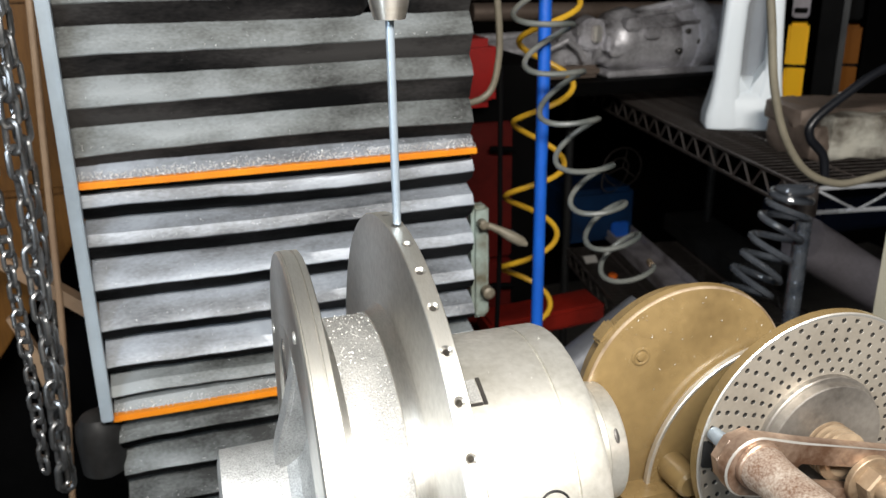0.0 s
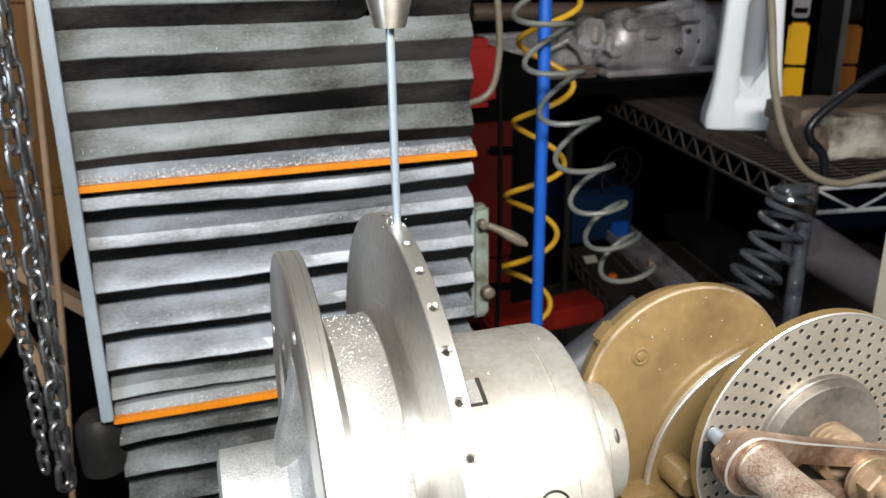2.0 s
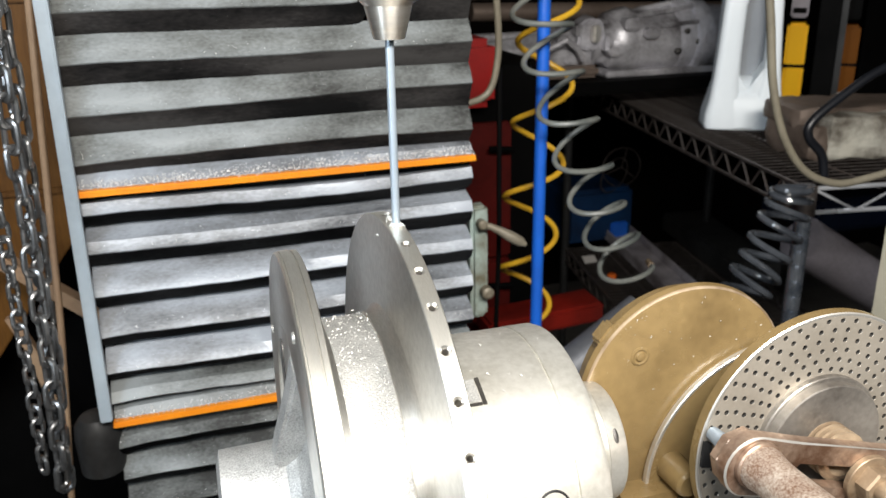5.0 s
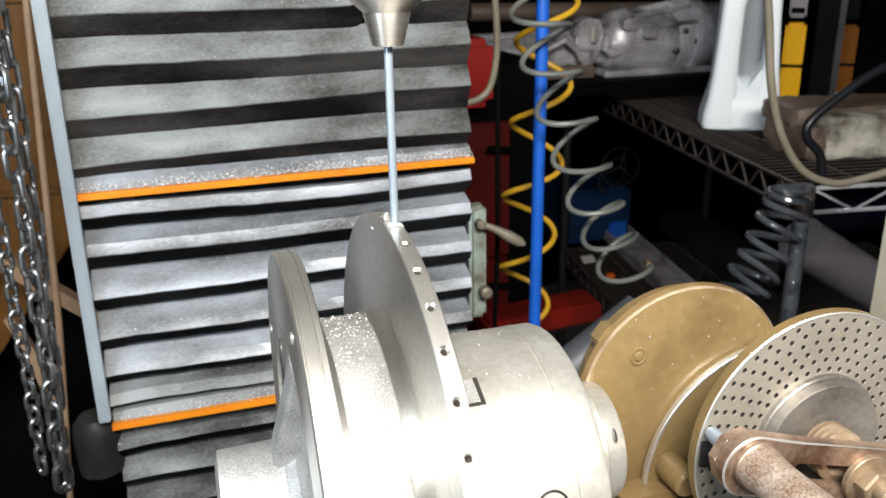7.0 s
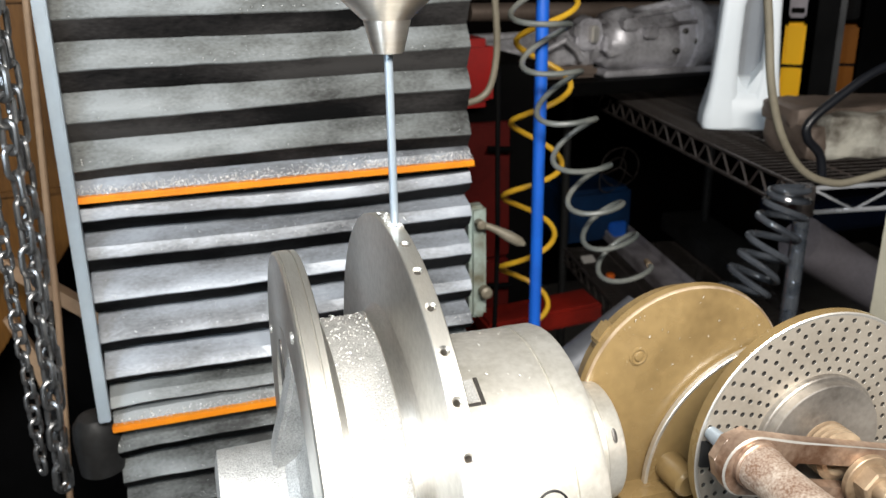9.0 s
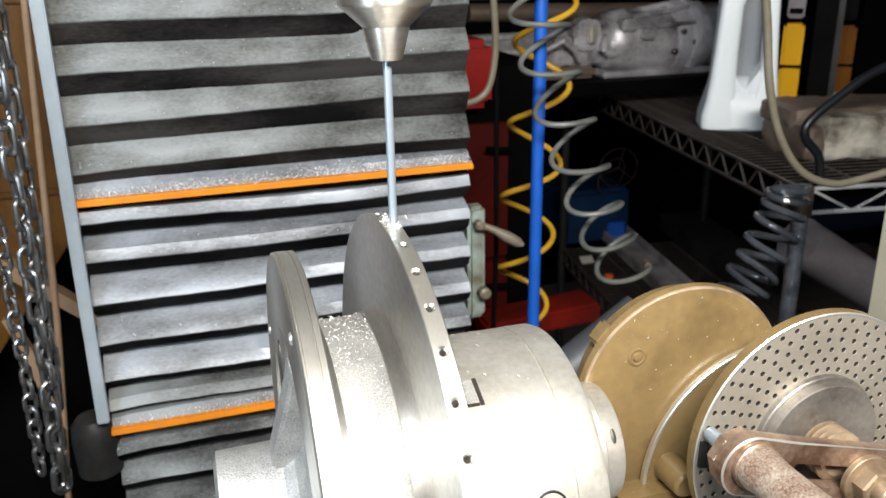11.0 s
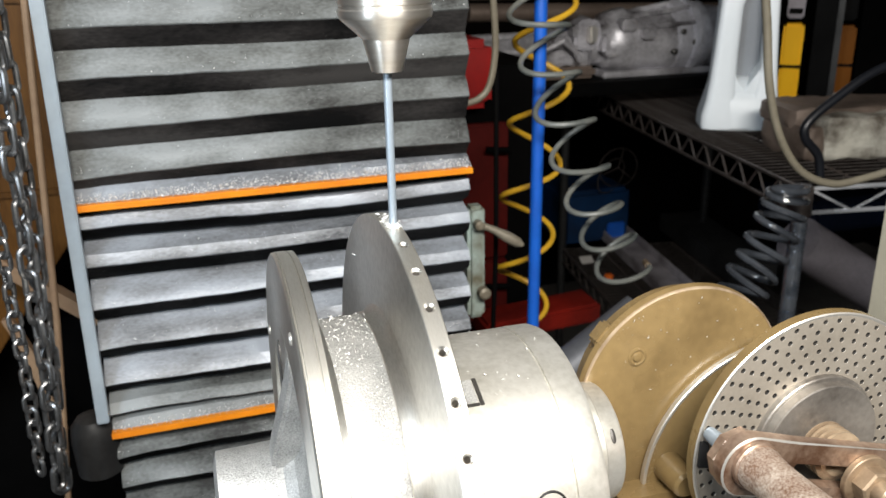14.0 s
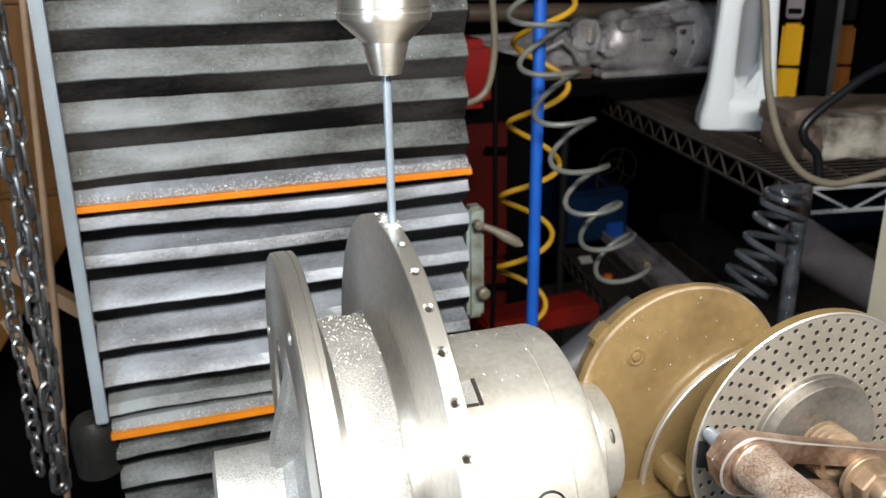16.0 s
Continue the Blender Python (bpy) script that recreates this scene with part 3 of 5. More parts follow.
def dividing_head():
    ob = thing("dividing_head", (0, 0, 0), "tan painted dividing head with a drilled steel index plate", "dividing head")
    nose = part("spindle_nose", turn([(0.190, 0.040), (0.1990, 0.040), (0.1994, 0.0385), (0.2012, 0.0385), (0.2016, 0.0412), (0.2026, 0.0420), (0.2108, 0.0420), (0.2115, 0.0413), (0.2117, 0.0378),
                                      (0.2128, 0.0375), (0.2235, 0.0375), (0.2250, 0.0366), (0.2256, 0.0350), (0.2258, 0.02)], "x", 96, (0, AXIS_Y, AXIS_Z)), steel, ob, "stepped steel spindle nose")
    pin = turn([(0.0368, 0.0028), (0.0379, 0.0028), (0.0381, 0.0022)], "z", 20)
    bmesh.ops.scale(pin, vec=(0.55, 1.6, 1), verts=pin.verts)
    # Raised dark disc; the hole's shade is only its colour.
    part("oil_hole", join(None, pin, pose(0.2185, AXIS_Y, AXIS_Z, 55)), hole_dark, nose, "dark disc painted for the shade in a small oil hole")
    bx, bz, r = 0.2936, 1.171, 0.0766
    part("body", turn([(0.425, 0.02), (0.425, r - 0.003), (0.4262, r - 0.0008), (0.4285, r), (0.4318, r + 0.0006), (0.4325, r - 0.004), (0.447, r - 0.006)], "y", 128, (bx, 0, bz)), tan_paint, ob, "tan painted round housing")
    # Lighter ring: wear and the rim's highlight together in one colour.
    part("worn_edge", turn([(0.4256, r - 0.0016), (0.4261, r - 0.0006), (0.4270, r - 0.0001)], "y", 128, (bx, 0, bz), cap=False), brass_knob, ob, "worn edge of the housing rim with its highlight painted in")
    part("lug", join(None, box(-0.008, 0.429, r - 0.012, 0.008, 0.443, r + 0.0020, 0.002), pose(bx, 0, bz, 0, -50)), tan_paint, ob)
    bolt = turn([(0.4262, 0.0074), (0.4246, 0.0066), (0.4241, 0.0052), (0.4247, 0.0040), (0.4246, 0.0034), (0.4236, 0.0028), (0.4233, 0.0012)], "y", 28)
    spot = (0.2566, 0.4245, 1.2045)
    bmesh.ops.translate(bolt, vec=(spot[0], 0, spot[2]), verts=bolt.verts)
    part("plug", bolt, tan_paint, ob, "small painted plug")
    part("base", box(0.235, 0.40, 1.0, 0.42, 0.56, 1.11, 0.006), tan_paint, ob)
    # eccentric cover behind the plate, with a bright turned edge
    fx, fz, fr = FLANGE
    part("cover", turn([(0.419, 0.02), (0.419, fr - 0.0024), (0.4255, fr - 0.001)], "y", 128, (fx, 0, fz)), tan_paint, ob, "tan painted round cover")
    part("cover_edge", turn([(0.4188, fr - 0.0025), (0.4184, fr - 0.0022), (0.4184, fr - 0.0006), (0.419, fr), (0.4225, fr), (0.423, fr - 0.0015)], "y", 128, (fx, 0, fz), cap=False), bright_edge, ob, "bright turned edge")
    spot = (0.2783, 0.4000, 1.1247)
    part("stop_pin", turn([(0.394, 0.0075), (0.396, 0.0095), (0.400, 0.0100), (0.420, 0.0108)], "y", 32, (spot[0] + 0.004, 0, spot[2] - 0.004)), tan_paint, ob)
    # index plate with six hole circles
    bm = bmesh.new()
    radii, counts = (0.94, 0.866, 0.789, 0.711, 0.632, 0.556), (49, 47, 43, 41, 39, 37)
    phases = (149.92, 148.44, 146.24, 145.88, 143.69, 141.94)
    bounds = [0.976] + [(a + b) / 2 for a, b in zip(radii, radii[1:])] + [0.517]

    def on_plate(u, v, d):
        return Vector((u * PLATE_R * math.cos(v), d, u * PLATE_R * math.sin(v)))

    for k, count in enumerate(counts):
        step = 2 * math.pi / count
        centre = radii[k]
        half = min(bounds[k] - centre, centre - bounds[k + 1])
        for i in range(count):
            mid = radians(phases[k]) + i * step
            # Hole walls are coloured dark to deepen their shade.
            hole_cell(bm, on_plate, bounds[k + 1], bounds[k], mid - step / 2, mid + step / 2,
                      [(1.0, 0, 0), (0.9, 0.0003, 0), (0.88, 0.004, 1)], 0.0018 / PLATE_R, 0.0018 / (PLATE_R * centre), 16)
    rim = turn([(0.0002, 0.97 * PLATE_R), (0.0, 0.99 * PLATE_R), (0.0007, PLATE_R)], "y", 196, cap=False)
    for face in rim.faces:
        face.material_index = 2
    join(bm, rim)
    wall = turn([(0.0007, PLATE_R), (0.0075, PLATE_R), (0.0082, PLATE_R - 0.001), (0.0082, 0.02)], "y", 196, cap=False)
    for face in wall.faces:
        face.material_index = 3
    join(bm, wall)
    join(bm, turn([(0.0002, 0.53 * PLATE_R), (0.0002, 0.02)], "y", 96, cap=False))
    join(bm, turn([(0.0006, 0.96 * PLATE_R), (0.0006, 0.95 * PLATE_R)], "y", 96, cap=False))
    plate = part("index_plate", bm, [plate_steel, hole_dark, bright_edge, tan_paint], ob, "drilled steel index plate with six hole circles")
    plate.location = (PLATE_X, PLATE_Y, PLATE_Z)
    part("sector_disc", turn([(0.0, 0.0445), (-0.0035, 0.0445), (-0.0042, 0.0438), (-0.0042, 0.0418), (-0.0095, 0.0413), (-0.0100, 0.0405), (-0.0100, 0.012)], "y", 96, (PLATE_X, PLATE_Y, PLATE_Z)), sector_steel, ob, "plain steel sector disc")
    # threaded shaft end
    thread = [(-0.008, 0.0168), (-0.0108, 0.0168), (-0.0112, 0.0152)]
    for k in range(3):
        thread += [(-0.0118 - 0.0045 * k, 0.0128), (-0.0128 - 0.0045 * k, 0.0128), (-0.0134 - 0.0045 * k, 0.0168), (-0.0154 - 0.0045 * k, 0.0168)]
    thread += [(-0.0255, 0.0135), (-0.027, 0.0115)]
    part("shaft", turn(thread, "y", 40, (PLATE_X, PLATE_Y, PLATE_Z)), brass_knob, ob, "threaded shaft end", smooth=False)
    # crank arm: a slotted flat bar with a round end, its front edge in bright steel
    ax, az = 0.2845, 1.1735
    ends = [(0.283 + 0.0195 * math.cos(radians(a)), 1.171 + 0.0195 * math.sin(radians(a))) for a in range(76, 252, 11)]
    outer = ends + [(0.45, 1.1032), (0.45, 1.1432), (0.3765, 1.1639), (0.318, 1.1803)]
    inner = [(0.3139, 1.1655), (0.3128, 1.1640), (0.3128, 1.1540), (0.3142, 1.1523), (0.392, 1.1305), (0.392, 1.1460), (0.3155, 1.1668)]
    mid = Vector((0.3525, 1.1490))

    def hit(shape, a):
        """Where a line from the slot's middle meets the outline."""
        way, best = Vector((math.cos(a), math.sin(a))), 0.0
        for p, q in zip(shape, shape[1:] + shape[:1]):
            p, edge = Vector(p) - mid, Vector(q) - Vector(p)
            det = way.x * edge.y - way.y * edge.x
            if abs(det) > 1e-12:
                far, along = (p.x * edge.y - p.y * edge.x) / det, (p.x * way.y - p.y * way.x) / det
                if far > 0 and -1e-6 <= along <= 1 + 1e-6:
                    best = max(best, far)
        return mid + way * best

    turns = sorted({round(math.atan2(z - mid.y, x - mid.x), 5) for x, z in outer + inner} | {round(-math.pi + math.pi * k / 24, 5) for k in range(48)})
    arm, rings = bmesh.new(), []
    for shape, y, inset, index in ((inner, 0.3465, 0, 0), (inner, 0.3382, 0, 0), (inner, 0.338, -0.0004, 2), (outer, 0.338, 0.0013, 0), (outer, 0.3388, 0, 1), (outer, 0.3465, 0, 0)):
        ring = []
        for a in turns:
            p = hit(shape, a)
            p = p - (p - mid).normalized() * inset if shape is inner else p + (Vector((0.30, 1.163)) - p).normalized() * inset
            ring.append(arm.verts.new((p.x, y, p.y)))
        rings.append((ring, index))
    for k, (ring, index) in enumerate(rings):
        before = rings[k - 1][0]
        for i in range(len(turns)):
            n = (i + 1) % len(turns)
            arm.faces.new((before[i], before[n], ring[n], ring[i])).material_index = index
    arm_ob = part("crank_arm", arm, [arm_steel, bright_edge, arm_steel], ob, "browned steel crank arm with a slot")
    housing = turn([(0.3466, 0.0170), (0.3480, 0.0180), (0.3540, 0.0180), (0.3550, 0.0165)], "y", 8, (0.2820, 0, 1.1712))
    bmesh.ops.rotate(housing, cent=(0.2820, 0, 1.1712), matrix=Matrix.Rotation(radians(9), 3, "Y"), verts=housing.verts)
    part("pin_housing", housing, arm_steel, arm_ob, "faceted boss behind the arm", smooth=False)
    part("handle_collar", turn([(0.3375, 0.0150), (0.3350, 0.0150), (0.3340, 0.0142)], "y", 40, (ax, 0, az)), arm_steel, ob)
    part("handle", turn([(0.3345, 0.0135), (0.331, 0.0138), (0.325, 0.0128), (0.318, 0.0124), (0.300, 0.0128), (0.275, 0.0140), (0.250, 0.0145), (0.235, 0.0135), (0.231, 0.009)], "y", 40, (ax, 0, az)), rust, ob, "rust-pitted steel crank handle")
    pin = (0.2753, 0.3722, 1.1771)
    part("plunger_pin", turn([(0.372, 0.0026), (0.3705, 0.0042), (0.352, 0.0058), (0.350, 0.0062)], "y", 28, (pin[0] + 0.0015, 0, pin[2] - 0.001)), drill_steel, ob, "blue-grey plunger pin")
    sector = outline([(pin[0] - 0.004, 0.3695, pin[2] - 0.006), (pin[0] + 0.0015, 0.3695, pin[2] - 0.008), (pin[0] + 0.004, 0.3695, pin[2] - 0.026), (pin[0] - 0.0045, 0.3695, pin[2] - 0.024)], 0.0022, "y", 0.0004)
    part("sector_arm", sector, iron, ob, "thin sector arm")
    # clamp nut with washer
    nx, nz = 0.3655, 1.1462
    part("washer", turn([(0.3378, 0.0165), (0.3345, 0.0165), (0.334, 0.016), (0.334, 0.008)], "y", 48, (nx, 0, nz)), brass_knob, ob)
    nut = turn([(0.334, 0.0122), (0.3255, 0.0122), (0.3243, 0.0108)], "y", 6, (nx, 0, nz))
    bmesh.ops.rotate(nut, cent=(nx, 0, nz), matrix=Matrix.Rotation(radians(12), 3, "Y"), verts=nut.verts)
    part("nut", nut, brass_knob, ob, "worn hexagon nut", smooth=False)
    part("stud", turn([(0.325, 0.0068), (0.3165, 0.0066), (0.315, 0.0055)], "y", 28, (nx, 0, nz)), brass_knob, ob)
    return ob


dividing_head()


def mill_table():
    ob = thing("mill_table", (0, 0, 0), "ground iron mill table under the dividing head", "machine table")
    part("top", box(-0.5, 0.32, 0.955, 0.9, 0.60, 1.0, 0.004), table_iron, ob)
    part("saddle", box(-0.1, 0.36, 0.70, 0.5, 0.60, 0.953, 0.01), iron, ob)
    part("knee", box(0.0, 0.40, 0.0, 0.35, 0.86, 0.698, 0.01), iron, ob)
    return ob


mill_table()

# ---- far left: chain hoist, timber and cabinet ----


def chain(points, pitch, size):
    """Oval links strung along a line, each turned a quarter to the next."""
    line = smooth_line(points, 20)
    spots, gone, target = [], 0.0, 0.0
    for a, b in zip(line, line[1:]):
        length = (b - a).length
        while target <= gone + length:
            spots.append((a.lerp(b, (target - gone) / length), (b - a).normalized()))
            target += pitch
        gone += length
    ob = thing("hoist_chain", spots[0][0], "hanging bright zinc hoist chain", "chain", "hoist chains")
    bm = bmesh.new()
    ring = []
    for i in range(28):
        a = 2 * math.pi * i / 28
        ring.append(Vector((0.0072 * size * math.cos(a), 0, 0.0072 * size * math.sin(a) + (pitch / 2 - 0.0045 * size) * (1 if math.sin(a) >= 0 else -1))))
    ring.append(ring[0])
    tube(ring, 0.0029 * size, 8, bm)
    first = part("link", bm, chain_steel, ob)
    for k, (p, way) in enumerate(spots):
        o = first if k == 0 else first.copy()
        if k:
            scene.collection.objects.link(o)
        turned_by = Matrix.Rotation(radians(45 + 90 * (k % 2) + 14 * math.sin(k * 2.1)), 4, "Z")
        o.parent = ob
        o.matrix_basis = Matrix.Translation(p - spots[0][0]) @ way.to_track_quat("Z", "Y").to_matrix().to_4x4() @ turned_by
    return ob


chain([(-0.1548, 0.8000, 1.4229), (-0.1558, 0.8000, 1.3954), (-0.1564, 0.8000, 1.3671), (-0.1579, 0.8000, 1.3332), (-0.1599, 0.8000, 1.2907), (-0.1596, 0.8000, 1.2516), (-0.1604, 0.8000, 1.2194), (-0.1621, 0.8000, 1.1920), (-0.1633, 0.8000, 1.1524), (-0.1644, 0.8000, 1.1126), (-0.1651, 0.8000, 1.0739), (-0.1675, 0.8000, 1.0336), (-0.1708, 0.8000, 0.9869), (-0.1738, 0.8000, 0.9472)], 0.0232, 1.0)
chain([(-0.1520, 0.8250, 1.4496), (-0.1525, 0.8250, 1.4218), (-0.1540, 0.8250, 1.3934), (-0.1541, 0.8250, 1.3617), (-0.1546, 0.8250, 1.3239), (-0.1555, 0.8250, 1.2823), (-0.1570, 0.8250, 1.2391), (-0.1586, 0.8250, 1.2058), (-0.1603, 0.8250, 1.1773), (-0.1625, 0.8250, 1.1393), (-0.1642, 0.8250, 1.1000), (-0.1660, 0.8250, 1.0595), (-0.1691, 0.8250, 1.0199), (-0.1724, 0.8250, 0.9716), (-0.1755, 0.8250, 0.9307)], 0.0232, 1.0)
chain([(-0.1837, 0.8100, 1.2776), (-0.1843, 0.8100, 1.2433), (-0.1839, 0.8100, 1.2134), (-0.1840, 0.8100, 1.1856), (-0.1851, 0.8100, 1.1572), (-0.1852, 0.8100, 1.1280), (-0.1853, 0.8100, 1.0980), (-0.1859, 0.8100, 1.0674), (-0.1870, 0.8100, 1.0361), (-0.1882, 0.8100, 1.0040), (-0.1899, 0.8100, 0.9645)], 0.0147, 0.78)



def rod_thing(name, points, radius, material, label, category, n=10, rounded=True, part_name="rod"):
    ob = thing(name, points[0], label, category)
    base = Vector(points[0])
    pts = [Vector(p) - base for p in points]
    part(part_name, tube(smooth_line(pts, 10) if rounded else pts, radius, n), material, ob)
    return ob


rod_thing("cable", [(-0.1523, 0.9800, 1.4490), (-0.1547, 0.9800, 1.4157), (-0.1580, 0.9800, 1.3702), (-0.1614, 0.9800, 1.3230), (-0.1654, 0.9800, 1.2681), (-0.1690, 0.9800, 1.2174), (-0.1724, 0.9800, 1.1715), (-0.1763, 0.9800, 1.1174), (-0.1803, 0.9800, 1.0612), (-0.1858, 0.9800, 1.0031), (-0.1920, 0.9800, 0.9429), (-0.1985, 0.9800, 0.8805), (-0.2072, 0.9800, 0.7990)], 0.0040, tan_wood, "tan rubber cable hanging beside the bellows", "cable")


def plywood_cabinet():
    ob = thing("plywood_cabinet", (0, 0, 0), "brown varnished plywood cabinet standing in shadow", "cabinet")
    a, b, c = (-0.2774, 1.2500, 1.4502), (-0.2060, 1.2500, 1.0233), (-0.3821, 1.2500, 0.9037)
    part("door_panel", outline([(-0.58, 1.25, 0.5595), (-0.076, 1.25, 1.2237), (-0.076, 1.25, 2.2), (-0.58, 1.25, 2.2)], 0.02, "y", 0.002), plywood, ob)
    part("side_panel", box(b[0] + 0.11, 1.272, 0.3, b[0] + 0.13, 1.7, 2.2, 0.002), plywood, ob)
    # Black sheet paints the shade of the recess below the door.
    part("lower_panel", box(a[0] - 0.3, 1.38, 0.2, b[0] + 0.108, 1.40, c[2] - 0.002, 0.002), black_and_shade, ob)
    for z in (c[2] + 0.24, c[2] + 0.50):
        part("rail", box(a[0] - 0.3, 1.242, z, b[0] + 0.12, 1.2495, z + 0.008, 0.001), plywood, ob)
    return ob


plywood_cabinet()


def timber():
    ob = thing("timber_brace", (0, 0, 0), "tan timber brace leaning across the cabinet", "timber")
    part("board", tube([(-0.2813, 1.1200, 1.1107), (-0.2297, 1.1200, 1.0639), (-0.1528, 1.1200, 0.9962)], 0.013, 4), tan_wood, ob, smooth=False)
    part("board", tube([(-0.2748, 1.1600, 0.9986), (-0.2556, 1.1600, 0.9443), (-0.2322, 1.1600, 0.8134)], 0.009, 4), tan_wood, ob, smooth=False)
    return ob


timber()

# ---- behind the mill: air hoses, pole, red tool cabinet ----


def helix(points, radius, turns, hand=1, phase=0.0, squash=1.0, per_turn=28):
    """A coil about a line through the points; the axis may bend."""
    axis = smooth_line(points, 12)
    n = int(turns * per_turn)
    line = []
    for i in range(n + 1):
        f = i / n * (len(axis) - 1)
        k = min(int(f), len(axis) - 2)
        p = axis[k].lerp(axis[k + 1], f - k)
        way = (axis[k + 1] - axis[k]).normalized()
        side = way.cross(Vector((0, 1, 0))).normalized()
        deep = way.cross(side)
        a = phase + hand * 2 * math.pi * i / per_turn
        r = radius(i / n) if callable(radius) else radius
        line.append(p + side * math.cos(a) * r + deep * math.sin(a) * r * squash)
    return line


def hose(name, line, thick, material, label, lead=3.0):
    ob = thing(name, line[0], label, "air hose", "coiled hoses")
    base = Vector(line[0])
    part("coil", tube([p - base for p in line], thick, 8), material, ob)
    if lead > base.z + 0.1:
        part("lead", tube([(0, 0, 0), (0.002, 0, 0.03), (0, 0, lead - base.z)], thick, 8), material, ob)
    end = line[-1] - base
    part("fitting", tube([end, end + (line[-1] - line[-3]).normalized() * 0.03], thick * 1.25, 8), brass_knob, ob, "dull metal end fitting")
    return ob


rod_thing("blue_pole", [(0.4546, 1.0500, 1.5317), (0.4546, 1.0500, 1.3220), (0.4524, 1.0500, 0.9027), (0.4477, 1.05, 0.0)], 0.0088, blue_paint, "blue painted upright steel pole", "pole", 16, False)
hose("coiled_hose", helix([(0.5019, 1.1300, 1.4509), (0.4948, 1.1300, 1.3375), (0.4880, 1.1300, 1.2184), (0.4759, 1.1300, 1.1064), (0.4697, 1.1300, 0.9910), (0.4600, 1.1300, 0.8752)], 0.043, 5.0, 1, math.pi, 0.8), 0.0043, yellow_hose, "yellow coiled plastic air hose hanging")
hose("coiled_hose", helix([(0.4209, 1.0000, 1.4148), (0.4354, 1.0000, 1.3548), (0.4538, 1.0000, 1.2932), (0.4788, 1.0000, 1.2281), (0.5034, 1.0000, 1.1629), (0.5269, 1.0000, 1.1054), (0.5527, 1.0000, 1.0545), (0.5796, 1.0000, 1.0023)], 0.0365, 7.0, -1, 0.0, 0.8), 0.0038, grey_hose, "grey coiled plastic air hose hanging loosely")
rod_thing("cord", [(0.3582, 0.9800, 1.4393), (0.3644, 0.9800, 1.3605), (0.3624, 0.9800, 1.3232), (0.3551, 0.9800, 1.2958), (0.3423, 0.9800, 1.2832), (0.3245, 0.9800, 1.2780)], 0.0043, beige, "beige cord looping down behind the bellows", "cord")
rod_thing("cord", [(0.3736, 1.0000, 1.3169), (0.3737, 1.0000, 1.1846), (0.3737, 1.0000, 1.0655), (0.3693, 1.0000, 0.9382)], 0.0034, black_and_shade, "thin black cord hanging straight", "cord")


def tool_cabinet():
    p, q = (0.5041, 1.5000, 1.3152), (0.6609, 1.5000, 0.6659)
    ob = thing("tool_cabinet", (p[0], 1.5, 0.0), "red painted steel tool cabinet with its shade painted dark", "tool cabinet")
    w = q[0] - p[0]
    part("body", box(-0.1, 0.0, 0.5, w, 0.4, p[2] - 0.06, 0.004), black_and_shade, ob)
    top = p[2]
    part("top_tray", box(-0.1, -0.06, top - 0.13, 0.03, 0.25, top - 0.005, 0.015), red_paint, ob, "bright red rounded end")
    z = top - 0.16
    for h in (0.28, 0.14, 0.20):
        # Drawer shade comes from the darker red, not from the lamps.
        drawer = part("drawer", box(-0.09, -0.02, z - h, 0.075, 0.0, z - 0.006, 0.004), shaded_red_paint, ob)
        part("handle", tube([(0.02, -0.045, z - 0.05), (0.07, -0.045, z - 0.055)], 0.006, 8), black_and_shade, drawer)
        z -= h
    return ob


tool_cabinet()


def red_stand():
    a, b = (0.4821, 1.3000, 0.8356), (0.6902, 1.3000, 0.7643)
    ob = thing("red_jack", (a[0], 1.3, a[2] - 0.02), "red painted steel jack beam low behind the chuck", "jack")
    bm = box(-0.02, -0.02, -0.03, b[0] - a[0], 0.06, 0.008, 0.006)
    for v in bm.verts:
        v.co.z += 0.06 * v.co.x
    part("beam", bm, jack_red, ob)
    part("foot", box(0.0, -0.01, 0.02 - a[2], 0.08, 0.05, -0.02, 0.004), jack_red, ob)
    return ob


red_stand()


def lever():
    p = (0.3371, 0.9700, 1.1407)
    ob = thing("clamp_lever", p, "pale green machine bracket with a tan clamp lever", "lever")
    q = (0.3393, 0.9700, 0.9903)
    part("bracket", box(-0.014, -0.004, q[2] - p[2], 0.010, 0.02, 0.006, 0.005), pale_green, ob)
    arm = [Vector(q) - Vector(p) for q in ((0.3330, 0.958, 1.1250), (0.3460, 0.955, 1.1215), (0.3560, 0.953, 1.1165), (0.3700, 0.950, 1.1080), (0.3840, 0.947, 1.0995), (0.3910, 0.945, 1.0950))]
    part("lever_arm", tube(arm, [0.0050, 0.0046, 0.0052, 0.0075, 0.0070, 0.0028], 14), lever_metal, ob, "dull tan lever arm with a swollen grip")
    for x, z, r in ((0.334, 1.126, 0.0062), (0.341, 1.031, 0.0080)):
        part("boss", turn([(-0.010, r * 0.6), (-0.008, r), (0.004, r), (0.006, r * 0.8)], "y", 24, (x - p[0], -0.012, z - p[2])), lever_metal, ob, "round tan boss")
    return ob


lever()

# ---- wire shelf unit ----
SHELF_Z = 1.111
CORNER = Vector((0.868, 0.999, SHELF_Z))
ALONG, ACROSS = Vector((0.1507, 0.9886, 0)), Vector((0.9886, -0.1507, 0))
LENGTH, WIDTH = 1.25, 0.46


def on_shelf(a, b, z=0.0):
    return ALONG * a + ACROSS * b + Vector((0, 0, z))


